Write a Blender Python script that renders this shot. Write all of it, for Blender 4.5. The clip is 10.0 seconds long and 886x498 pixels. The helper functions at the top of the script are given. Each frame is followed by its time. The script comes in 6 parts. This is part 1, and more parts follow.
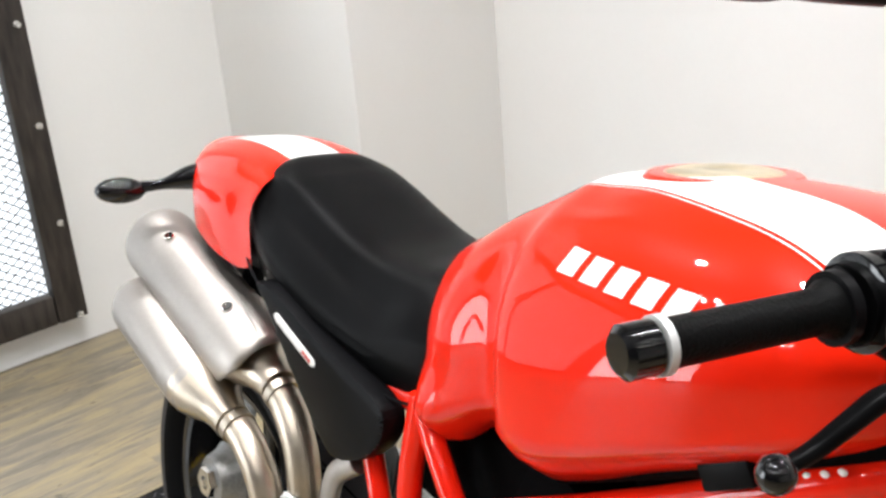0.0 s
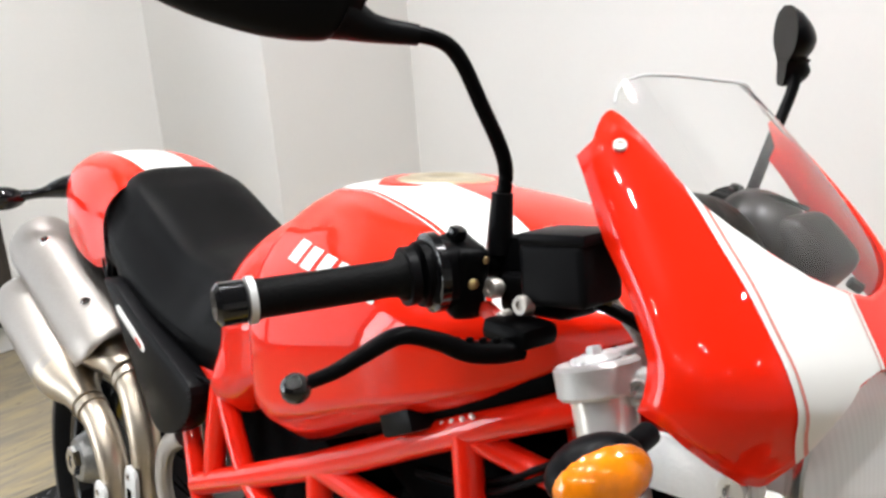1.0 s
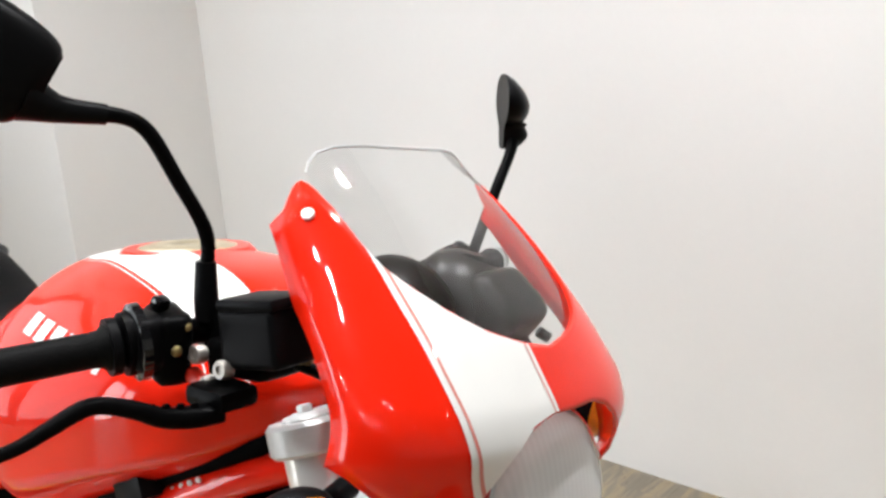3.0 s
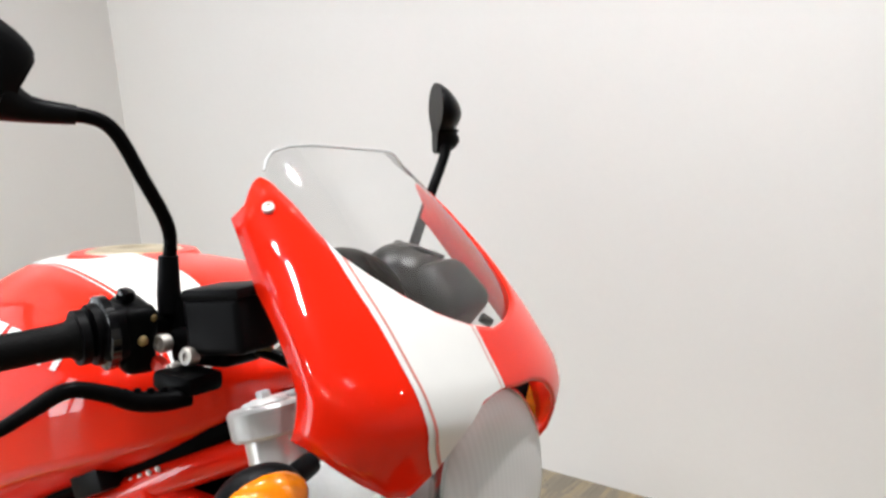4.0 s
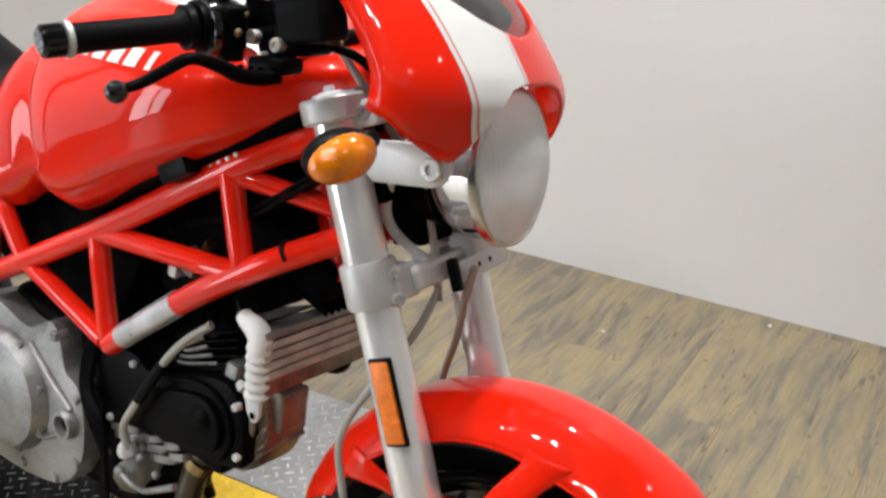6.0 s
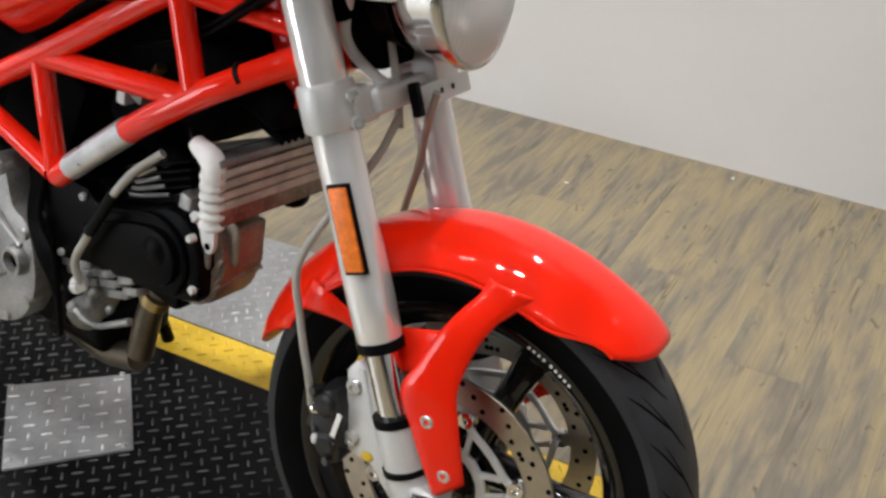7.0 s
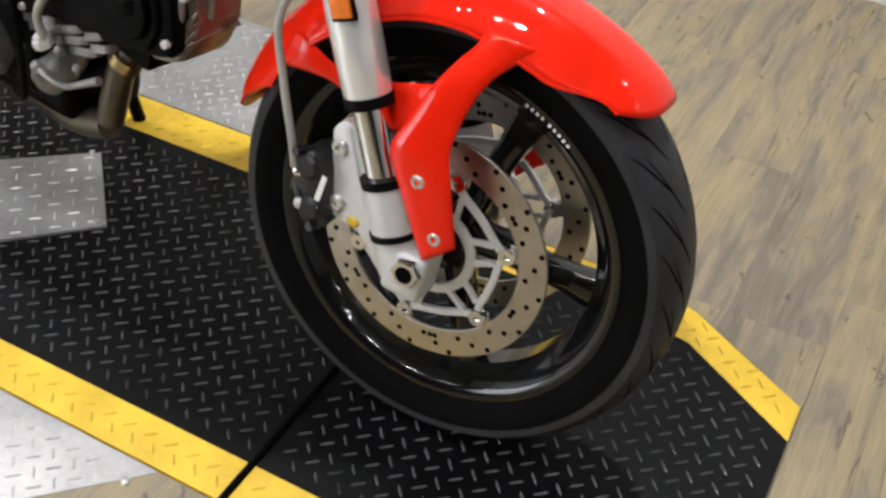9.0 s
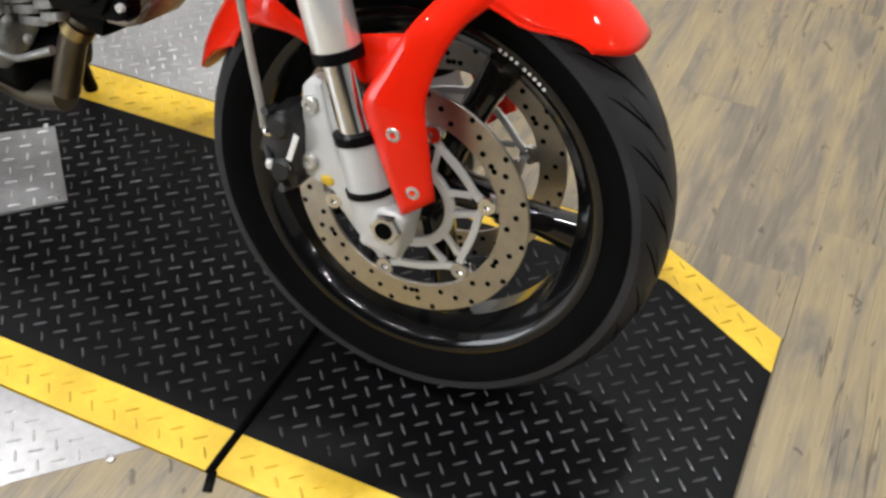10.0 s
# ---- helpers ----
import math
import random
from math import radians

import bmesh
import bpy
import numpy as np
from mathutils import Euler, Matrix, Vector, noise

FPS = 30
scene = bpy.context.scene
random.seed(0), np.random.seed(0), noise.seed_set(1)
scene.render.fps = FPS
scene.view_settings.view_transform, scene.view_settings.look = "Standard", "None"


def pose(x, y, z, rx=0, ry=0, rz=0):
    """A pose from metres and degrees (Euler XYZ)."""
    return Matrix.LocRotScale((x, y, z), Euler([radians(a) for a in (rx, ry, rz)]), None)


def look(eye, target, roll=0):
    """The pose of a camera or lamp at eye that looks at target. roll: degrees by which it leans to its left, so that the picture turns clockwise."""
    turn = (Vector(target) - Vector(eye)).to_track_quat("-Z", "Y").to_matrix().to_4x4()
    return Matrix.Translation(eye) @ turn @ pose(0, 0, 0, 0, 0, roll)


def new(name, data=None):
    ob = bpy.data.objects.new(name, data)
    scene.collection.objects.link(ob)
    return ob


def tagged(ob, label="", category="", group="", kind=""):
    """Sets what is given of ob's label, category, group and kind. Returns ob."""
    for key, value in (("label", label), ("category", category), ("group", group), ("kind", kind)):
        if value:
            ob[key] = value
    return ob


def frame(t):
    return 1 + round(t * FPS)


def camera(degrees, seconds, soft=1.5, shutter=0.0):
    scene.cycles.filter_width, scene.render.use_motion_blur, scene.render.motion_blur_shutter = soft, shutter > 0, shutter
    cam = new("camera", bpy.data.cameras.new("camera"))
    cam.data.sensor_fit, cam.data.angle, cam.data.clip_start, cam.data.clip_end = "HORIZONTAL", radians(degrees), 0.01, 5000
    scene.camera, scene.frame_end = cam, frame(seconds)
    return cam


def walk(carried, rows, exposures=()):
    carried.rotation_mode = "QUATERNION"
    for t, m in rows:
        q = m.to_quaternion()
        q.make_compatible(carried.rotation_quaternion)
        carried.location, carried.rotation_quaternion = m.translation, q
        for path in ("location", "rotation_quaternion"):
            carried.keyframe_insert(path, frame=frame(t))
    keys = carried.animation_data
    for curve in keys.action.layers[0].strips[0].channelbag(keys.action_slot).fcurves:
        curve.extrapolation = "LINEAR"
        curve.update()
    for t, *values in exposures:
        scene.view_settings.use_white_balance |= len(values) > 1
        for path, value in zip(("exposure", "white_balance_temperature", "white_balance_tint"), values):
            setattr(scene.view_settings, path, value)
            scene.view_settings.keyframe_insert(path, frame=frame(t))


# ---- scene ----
cam = camera(45.1, 10.0, soft=2.8)
PATH = [
    (0, (-0.03, -0.627, 1.309), (-1.4375, 0.616, 0.619), -5.1),
    (0.2, (0.072, -0.645, 1.329), (-1.355, 0.574, 0.638), -5.1),
    (0.5, (0.195, -0.608, 1.326), (-1.256, 0.598, 0.662), -2.9),
    (0.7, (0.245, -0.59, 1.324), (-1.21, 0.606, 0.65), -4.2),
    (1, (0.288, -0.566, 1.322), (-1.123, 0.694, 0.674), -4.6),
    (1.5, (0.319, -0.538, 1.321), (-1.028, 0.808, 0.709), -4.7),
    (2, (0.346, -0.524, 1.325), (-0.948, 0.881, 0.733), -5.6),
    (2.5, (0.372, -0.523, 1.337), (-0.874, 0.926, 0.747), -5.3),
    (3, (0.399, -0.518, 1.336), (-0.808, 0.969, 0.761), -4.1),
    (3.2, (0.402, -0.515, 1.344), (-0.781, 0.995, 0.778), -3.3),
    (4.3, (0.422, -0.687, 1.327), (-0.601, 0.938, 0.77), -4.1),
    (4.5, (0.44, -0.765, 1.328), (-0.552, 0.87, 0.742), -4.2),
    (5, (0.476, -0.877, 1.319), (-0.451, 0.778, 0.685), -3.0),
    (5.2, (0.487, -0.88, 1.311), (-0.46, 0.746, 0.632), -2.7),
    (6.3, (0.471, -0.855, 1.253), (-0.449, 0.687, 0.374), -0.7),
    (6.5, (0.47, -0.853, 1.24), (-0.42, 0.679, 0.312), -0.4),
    (7, (0.47, -0.852, 1.21), (-0.367, 0.639, 0.173), 0.3),
    (7.5, (0.471, -0.852, 1.187), (-0.334, 0.604, 0.078), 1.0),
    (8, (0.467, -0.851, 1.163), (-0.289, 0.567, -0.028), 1.8),
    (8.5, (0.459, -0.854, 1.139), (-0.267, 0.527, -0.111), 2.7),
    (9, (0.445, -0.853, 1.112), (-0.246, 0.499, -0.19), 2.6),
    (9.5, (0.427, -0.848, 1.092), (-0.202, 0.482, -0.263), 1.4),
    (10, (0.414, -0.855, 1.096), (-0.175, 0.487, -0.266), 1.3),
]
walk(cam, [(t, look(eye, target, roll)) for t, eye, target, roll in PATH], exposures=[(0, 0.22), (3.2, 0.02), (5.2, -0.06), (6.3, -0.21), (8, -0.26), (10, -0.04)])

# ---- light ----
LIGHT = 0.345
world = bpy.data.worlds.new("room_air")
scene.world = world
world.use_nodes = True
world.node_tree.nodes["Background"].inputs[0].default_value = (0.9, 0.95, 1.0, 1)
world.node_tree.nodes["Background"].inputs[1].default_value = 0.03


def lamp(x, y, z, power, size, warm=(0.985, 0.99, 1.0)):
    d = bpy.data.lights.new("lamp", "AREA")
    d.shape, d.size, d.energy, d.color = "DISK", size, power * LIGHT, warm
    d.spread = math.radians(125)
    ob = new("lamp", d)
    ob.matrix_world = pose(x, y, z)
    return ob


# ---- materials ----
def mat(name, col, rough=0.5, metal=0.0, coat=0.0, coat_ior=1.5, bump=0.0, bscale=40.0, vary=0.06, vscale=6.0, spec=0.5, trans=0.0, ior=1.45, emit=0.0, stretch=(1, 1, 1), rvary=0.08):
    m = bpy.data.materials.new(name)
    m.use_nodes = True
    nt = m.node_tree
    b = nt.nodes["Principled BSDF"]
    b.inputs["Roughness"].default_value = rough
    b.inputs["Metallic"].default_value = metal
    b.inputs["Coat Weight"].default_value = coat
    b.inputs["Coat Roughness"].default_value = 0.018
    b.inputs["Coat IOR"].default_value = coat_ior
    b.inputs["Specular IOR Level"].default_value = spec
    b.inputs["IOR"].default_value = ior
    b.inputs["Transmission Weight"].default_value = trans
    tc = nt.nodes.new("ShaderNodeTexCoord")
    mp = nt.nodes.new("ShaderNodeMapping")
    mp.inputs["Scale"].default_value = stretch
    nt.links.new(tc.outputs["Object"], mp.inputs[0])
    n1 = nt.nodes.new("ShaderNodeTexNoise")
    n1.inputs["Scale"].default_value = vscale
    n1.inputs["Detail"].default_value = 5
    nt.links.new(mp.outputs[0], n1.inputs["Vector"])
    n2 = nt.nodes.new("ShaderNodeTexNoise")
    n2.inputs["Scale"].default_value = bscale
    n2.inputs["Detail"].default_value = 3
    nt.links.new(mp.outputs[0], n2.inputs["Vector"])
    hsv = nt.nodes.new("ShaderNodeHueSaturation")
    hsv.inputs["Color"].default_value = (*col, 1)
    rng = nt.nodes.new("ShaderNodeMapRange")
    rng.inputs["To Min"].default_value = 1 - vary * 1.6
    rng.inputs["To Max"].default_value = 1 + vary * 1.6
    mx = nt.nodes.new("ShaderNodeMath")
    mx.operation = "MULTIPLY_ADD"
    mx.inputs[1].default_value = 0.35
    nt.links.new(n2.outputs["Fac"], mx.inputs[0])
    nt.links.new(n1.outputs["Fac"], mx.inputs[2])
    rng.inputs["From Min"].default_value = 0.35
    rng.inputs["From Max"].default_value = 1.0
    nt.links.new(mx.outputs[0], rng.inputs["Value"])
    nt.links.new(rng.outputs[0], hsv.inputs["Value"])
    nt.links.new(hsv.outputs[0], b.inputs["Base Color"])
    rr = nt.nodes.new("ShaderNodeMapRange")
    rr.inputs["To Min"].default_value = max(0.0, rough - rvary)
    rr.inputs["To Max"].default_value = min(1.0, rough + rvary)
    nt.links.new(n1.outputs["Fac"], rr.inputs["Value"])
    nt.links.new(rr.outputs[0], b.inputs["Roughness"])
    if bump:
        bp = nt.nodes.new("ShaderNodeBump")
        bp.inputs["Strength"].default_value = bump
        bp.inputs["Distance"].default_value = 0.002
        nt.links.new(n2.outputs["Fac"], bp.inputs["Height"])
        nt.links.new(bp.outputs[0], b.inputs["Normal"])
    if emit:
        b.inputs["Emission Color"].default_value = (*col, 1)
        b.inputs["Emission Strength"].default_value = emit
    return m


RED = mat("red_paint", (0.80, 0.016, 0.003), 0.35, coat=0.74, coat_ior=1.48, vary=0.02, rvary=0.03, spec=0.04)
FRAME_RED = mat("red_frame_enamel", (0.80, 0.016, 0.004), 0.32, coat=0.85, coat_ior=1.5, spec=0.05, vary=0.04, bump=0.05, bscale=60)
WHITE = mat("white_paint", (0.80, 0.79, 0.76), 0.3, coat=1.0, vary=0.02, rvary=0.03)
RUBBER = mat("tyre_rubber", (0.0032, 0.0032, 0.0035), 0.6, spec=0.04, bump=0.15, bscale=220, vary=0.2, vscale=14)
GRIP = mat("grip_rubber", (0.004, 0.004, 0.004), 0.5, spec=0.06, bump=0.4, bscale=400, vary=0.15)
PLASTIC = mat("black_plastic", (0.004, 0.004, 0.0045), 0.38, spec=0.07, bump=0.06, bscale=900, vary=0.15)
GLOSSBLACK = mat("gloss_black_enamel", (0.004, 0.004, 0.0045), 0.14, spec=0.35, coat=0.5, vary=0.1)
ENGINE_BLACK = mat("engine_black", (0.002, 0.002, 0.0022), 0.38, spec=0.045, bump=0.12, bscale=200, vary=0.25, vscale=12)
VINYL = mat("seat_vinyl", (0.0032, 0.0032, 0.0034), 0.34, spec=0.06, bump=0.2, bscale=1100, vary=0.2, vscale=9)
STEEL = mat("brushed_steel", (0.60, 0.56, 0.51), 0.34, metal=1.0, bump=0.08, bscale=90, vary=0.1, stretch=(1, 6, 6))
MUFFLER = mat("satin_aluminium", (0.40, 0.37, 0.34), 0.46, metal=0.9, bump=0.06, bscale=160, vary=0.08)
HEADER = mat("scorched_header_steel", (0.10, 0.085, 0.065), 0.42, metal=0.9, vary=0.3, vscale=14)
PIPE = mat("heat_tinted_steel", (0.48, 0.42, 0.34), 0.37, metal=1.0, vary=0.2, vscale=14)
CHROME = mat("polished_chrome", (0.80, 0.80, 0.80), 0.09, metal=1.0, vary=0.03, rvary=0.03)
BOLTSTEEL = mat("zinc_plated_bolt", (0.62, 0.62, 0.60), 0.28, metal=0.7, vary=0.1, vscale=60)
FORK = mat("satin_fork_alloy", (0.94, 0.94, 0.93), 0.15, metal=0.52, vary=0.05, rvary=0.05, bump=0.04, bscale=90, stretch=(1, 1, 0.1))
ALLOY = mat("grey_cast_alloy", (0.60, 0.60, 0.59), 0.40, metal=0.2, bump=0.15, bscale=260, vary=0.07)
CASE = mat("bare_engine_casting", (0.24, 0.237, 0.229), 0.40, metal=0.55, bump=0.35, bscale=200, vary=0.4, vscale=14)
HEADCAST = mat("oil_stained_casting", (0.22, 0.18, 0.145), 0.40, metal=0.6, bump=0.4, bscale=160, vary=0.5, vscale=18)
DISC = mat("brake_disc_steel", (0.52, 0.49, 0.44), 0.33, metal=1.0, vary=0.12, vscale=30, bump=0.05, bscale=200)
# near-black for closed faces that show bores and slots; their shade is colour
HOLE_SHADE = mat("painted_hole_shade", (0.003, 0.003, 0.003), 0.9, spec=0.02)
CALIPER = mat("satin_black_caliper", (0.012, 0.012, 0.013), 0.30, spec=0.45, bump=0.2, bscale=200, vary=0.25, vscale=20)
# black of the inner parts, with the shade around them put into the colour
SHADED_BLACK = mat("shaded_matt_black", (0.0022, 0.0022, 0.0024), 0.75, spec=0.03, vary=0.2)
CAPMETAL = mat("worn_gold_cap_metal", (0.50, 0.43, 0.30), 0.38, metal=0.7, vary=0.25, vscale=30)
AMBER = mat("amber_lens", (0.88, 0.235, 0.004), 0.12, coat=0.6, trans=0.12, vary=0.25, vscale=40)
REFLECTOR = mat("amber_reflector", (0.85, 0.20, 0.02), 0.25, bump=0.5, bscale=300, vary=0.2, vscale=60)
HOSE = mat("braided_hose", (0.36, 0.345, 0.31), 0.45, metal=0.3, bump=0.4, bscale=500, vary=0.2)
WHITEHOSE = mat("white_ribbed_rubber", (0.74, 0.73, 0.71), 0.45, vary=0.12, vscale=20)
BRASS = mat("brass_fitting", (0.34, 0.25, 0.12), 0.35, metal=1.0)
TAPE = mat("silver_tape", (0.55, 0.55, 0.56), 0.3, metal=0.6, vary=0.15, vscale=30)
DARKRED = mat("red_plastic", (0.5, 0.02, 0.01), 0.35, vary=0.1)

SCREEN = bpy.data.materials.new("clear_windscreen")
SCREEN.use_nodes = True
snt = SCREEN.node_tree
clear = snt.nodes.new("ShaderNodeBsdfTransparent")
clear.inputs[0].default_value = (0.965, 0.97, 0.97, 1)
shine = snt.nodes.new("ShaderNodeBsdfGlossy")
shine.inputs["Roughness"].default_value = 0.02
both = snt.nodes.new("ShaderNodeMixShader")
grazing = snt.nodes.new("ShaderNodeFresnel")
grazing.inputs["IOR"].default_value = 1.58
snt.links.new(grazing.outputs[0], both.inputs[0])
snt.links.new(clear.outputs[0], both.inputs[1])
snt.links.new(shine.outputs[0], both.inputs[2])
snt.links.new(both.outputs[0], snt.nodes["Material Output"].inputs[0])
LENS = bpy.data.materials.new("fluted_headlamp_glass")
LENS.use_nodes = True
lnt = LENS.node_tree
lco = lnt.nodes.new("ShaderNodeTexCoord")
flute = lnt.nodes.new("ShaderNodeTexWave")
flute.bands_direction = "Y"
flute.inputs["Scale"].default_value = 44.0
flute.inputs["Distortion"].default_value = 0.3
flute.inputs["Detail"].default_value = 0.0
lnt.links.new(lco.outputs["Object"], flute.inputs["Vector"])
ridge = lnt.nodes.new("ShaderNodeBump")
ridge.inputs["Strength"].default_value = 0.07
ridge.inputs["Distance"].default_value = 0.001
lnt.links.new(flute.outputs["Fac"], ridge.inputs["Height"])
lclear = lnt.nodes.new("ShaderNodeBsdfTransparent")
lclear.inputs[0].default_value = (0.93, 0.94, 0.94, 1)
# white diffuse mixed into the glass in place of bright room reflections
lglare = lnt.nodes.new("ShaderNodeBsdfDiffuse")
lglare.inputs[0].default_value = (0.88, 0.89, 0.88, 1)
lshine = lnt.nodes.new("ShaderNodeBsdfGlossy")
lshine.inputs["Roughness"].default_value = 0.06
lnt.links.new(ridge.outputs[0], lshine.inputs["Normal"])
lmix = lnt.nodes.new("ShaderNodeMixShader")
lfac = lnt.nodes.new("ShaderNodeMapRange")
lfac.inputs["To Min"].default_value, lfac.inputs["To Max"].default_value = 0.685, 0.725
lnt.links.new(flute.outputs["Fac"], lfac.inputs["Value"])
lnt.links.new(lfac.outputs[0], lmix.inputs[0])
lnt.links.new(lclear.outputs[0], lmix.inputs[1])
lnt.links.new(lglare.outputs[0], lmix.inputs[2])
lmix2 = lnt.nodes.new("ShaderNodeMixShader")
lmix2.inputs[0].default_value = 0.09
lnt.links.new(lmix.outputs[0], lmix2.inputs[1])
lnt.links.new(lshine.outputs[0], lmix2.inputs[2])
lnt.links.new(lmix2.outputs[0], lnt.nodes["Material Output"].inputs[0])
BOWL = mat("headlamp_reflector", (0.86, 0.85, 0.83), 0.34, metal=1.0, vary=0.08, vscale=30, bump=0.15, bscale=120)
RIMSTEEL = mat("lamp_rim_steel", (0.62, 0.62, 0.61), 0.22, metal=1.0, vary=0.06)


# ---- mesh helpers ----
BODY = Matrix.Translation((-0.24, 0, 0)) @ pose(0, 0, 0, 0, 0, -6) @ Matrix.Translation((0.24, 0, 0))


def part(name, bm, material, parent, label="", space=None, sharp=38, thick=0.0, visible_shadow=True):
    """Links a bmesh as one mesh object under a thing or part."""
    if space is not None:
        bm.transform(space)
    bmesh.ops.recalc_face_normals(bm, faces=bm.faces)
    lim = radians(sharp)
    for f in bm.faces:
        f.smooth = True
    for e in bm.edges:
        if len(e.link_faces) == 2 and e.calc_face_angle(0) > lim:
            e.smooth = False
    me = bpy.data.meshes.new(name)
    bm.to_mesh(me)
    bm.free()
    for mm in material if isinstance(material, (list, tuple)) else (material,):
        me.materials.append(mm)
    ob = new(name, me)
    if parent is not None:
        ob.parent = parent
    if thick:
        sol = ob.modifiers.new("thickness", "SOLIDIFY")
        sol.thickness, sol.offset = thick, 0
    if label:
        ob["label"] = label
    ob.visible_shadow = visible_shadow
    return ob


def spline(pts, n=6):
    """Catmull-Rom through points, n steps a span."""
    p = [Vector(a) for a in pts]
    if len(p) < 3:
        return [p[0].lerp(p[-1], i / n) for i in range(n + 1)]
    q = [p[0] * 2 - p[1]] + p + [p[-1] * 2 - p[-2]]
    out = []
    for i in range(1, len(q) - 2):
        for k in range(n):
            t = k / n
            a, b, c, d = q[i - 1], q[i], q[i + 1], q[i + 2]
            out.append(0.5 * (2 * b + (c - a) * t + (2 * a - 5 * b + 4 * c - d) * t * t + (3 * b - a - 3 * c + d) * t ** 3))
    out.append(p[-1])
    return out


def sweep(pts, radii, seg=12, up=(0, 1, 0), smooth=5, power=2.0, bm=None, cap=True):
    """A tube along points; radii: one number, or a list of numbers or (a, b) pairs, one a point: a along the side, b along up."""
    bm = bm or bmesh.new()
    rr = radii if isinstance(radii, (list, tuple)) else [radii] * len(pts)
    rr = [(r, r) if not isinstance(r, (list, tuple)) else r for r in rr]
    if smooth and len(pts) > 2:
        path = spline(pts, smooth)
        rad = [(v.x, v.y) for v in spline([(a, b, 0) for a, b in rr], smooth)]
    else:
        path, rad = [Vector(a) for a in pts], rr
    rings = []
    u0 = Vector(up)
    for i, c in enumerate(path):
        d = (path[min(i + 1, len(path) - 1)] - path[max(i - 1, 0)]).normalized()
        side = d.cross(u0)
        side = side.normalized() if side.length > 1e-4 else d.orthogonal().normalized()
        upv = side.cross(d).normalized()
        ring = []
        for k in range(seg):
            a = 2 * math.pi * k / seg
            ca, sa = math.cos(a), math.sin(a)
            ca = math.copysign(abs(ca) ** (2 / power), ca)
            sa = math.copysign(abs(sa) ** (2 / power), sa)
            ring.append(bm.verts.new(c + side * ca * rad[i][0] + upv * sa * rad[i][1]))
        rings.append(ring)
    for a, b in zip(rings, rings[1:]):
        for k in range(seg):
            bm.faces.new((a[k], a[(k + 1) % seg], b[(k + 1) % seg], b[k]))
    if cap:
        bm.faces.new(rings[0][::-1])
        bm.faces.new(rings[-1])
    return bm


def lathe(profile, centre=(0, 0, 0), axis=(0, 1, 0), seg=48, closed=False, bm=None):
    """Turns (radius, along) pairs round an axis."""
    bm = bm or bmesh.new()
    q = Vector((0, 0, 1)).rotation_difference(Vector(axis).normalized())
    c = Vector(centre)
    uv = bm.loops.layers.uv.verify()
    rings = []
    for r, h in profile:
        if r < 1e-5:
            rings.append([bm.verts.new(c + q @ Vector((0, 0, h)))])
        else:
            rings.append([bm.verts.new(c + q @ Vector((r * math.cos(2 * math.pi * k / seg), r * math.sin(2 * math.pi * k / seg), h))) for k in range(seg)])
    pairs = list(zip(range(len(rings)), list(range(1, len(rings))) + ([0] if closed else [])))
    for i, j in pairs:
        a, b = rings[i], rings[j]
        for k in range(seg):
            k2 = (k + 1) % seg
            if len(a) == 1 and len(b) == 1:
                continue
            if len(a) == 1:
                f = bm.faces.new((a[0], b[k2], b[k]))
            elif len(b) == 1:
                f = bm.faces.new((a[k], a[k2], b[0]))
            else:
                f = bm.faces.new((a[k], a[k2], b[k2], b[k]))
                for lp, (uu, vv) in zip(f.loops, ((k, i), (k + 1, i), (k + 1, i + 1), (k, i + 1))):
                    lp[uv].uv = (uu / seg, vv / max(1, len(rings) - (0 if closed else 1)))
    return bm


def block(size, centre=(0, 0, 0), rot=(0, 0, 0), bevel=0.004, seg=2, bm=None):
    own = bmesh.new()
    bmesh.ops.create_cube(own, size=1)
    bmesh.ops.scale(own, vec=size, verts=own.verts)
    if bevel:
        bmesh.ops.bevel(own, geom=own.edges[:], offset=bevel, segments=seg, affect="EDGES", profile=0.6)
    own.transform(pose(*centre, *rot))
    if bm is None:
        return own
    return join(bm, own)


def join(bm, own):
    me = bpy.data.meshes.new("tmp")
    own.to_mesh(me)
    own.free()
    bm.from_mesh(me)
    bpy.data.meshes.remove(me)
    return bm


def plate(outline, depth, bevel=0.003, bm=None, place=None):
    """A flat outline of (x, z), made depth thick along y."""
    own = bmesh.new()
    vs = [own.verts.new((x, -depth / 2, z)) for x, z in outline]
    f = own.faces.new(vs)
    ret = bmesh.ops.extrude_face_region(own, geom=[f])
    bmesh.ops.translate(own, vec=(0, depth, 0), verts=[g for g in ret["geom"] if isinstance(g, bmesh.types.BMVert)])
    if bevel:
        bmesh.ops.bevel(own, geom=own.edges[:], offset=bevel, segments=2, affect="EDGES", profile=0.6)
    if place is not None:
        own.transform(place)
    return own if bm is None else join(bm, own)


def skin(rows, close=False, bm=None):
    """Faces between rows of points."""
    bm = bm or bmesh.new()
    vs = [[bm.verts.new(p) for p in row] for row in rows]
    n = len(vs[0])
    for a, b in zip(vs, vs[1:]):
        for k in range(n if close else n - 1):
            k2 = (k + 1) % n
            bm.faces.new((a[k], a[k2], b[k2], b[k]))
    return bm


def ball(c, r, seg=16):
    bm = bmesh.new()
    bmesh.ops.create_uvsphere(bm, u_segments=seg, v_segments=max(8, seg // 2), radius=1)
    bmesh.ops.scale(bm, vec=r if isinstance(r, (list, tuple)) else (r, r, r), verts=bm.verts)
    bm.transform(Matrix.Translation(c))
    return bm


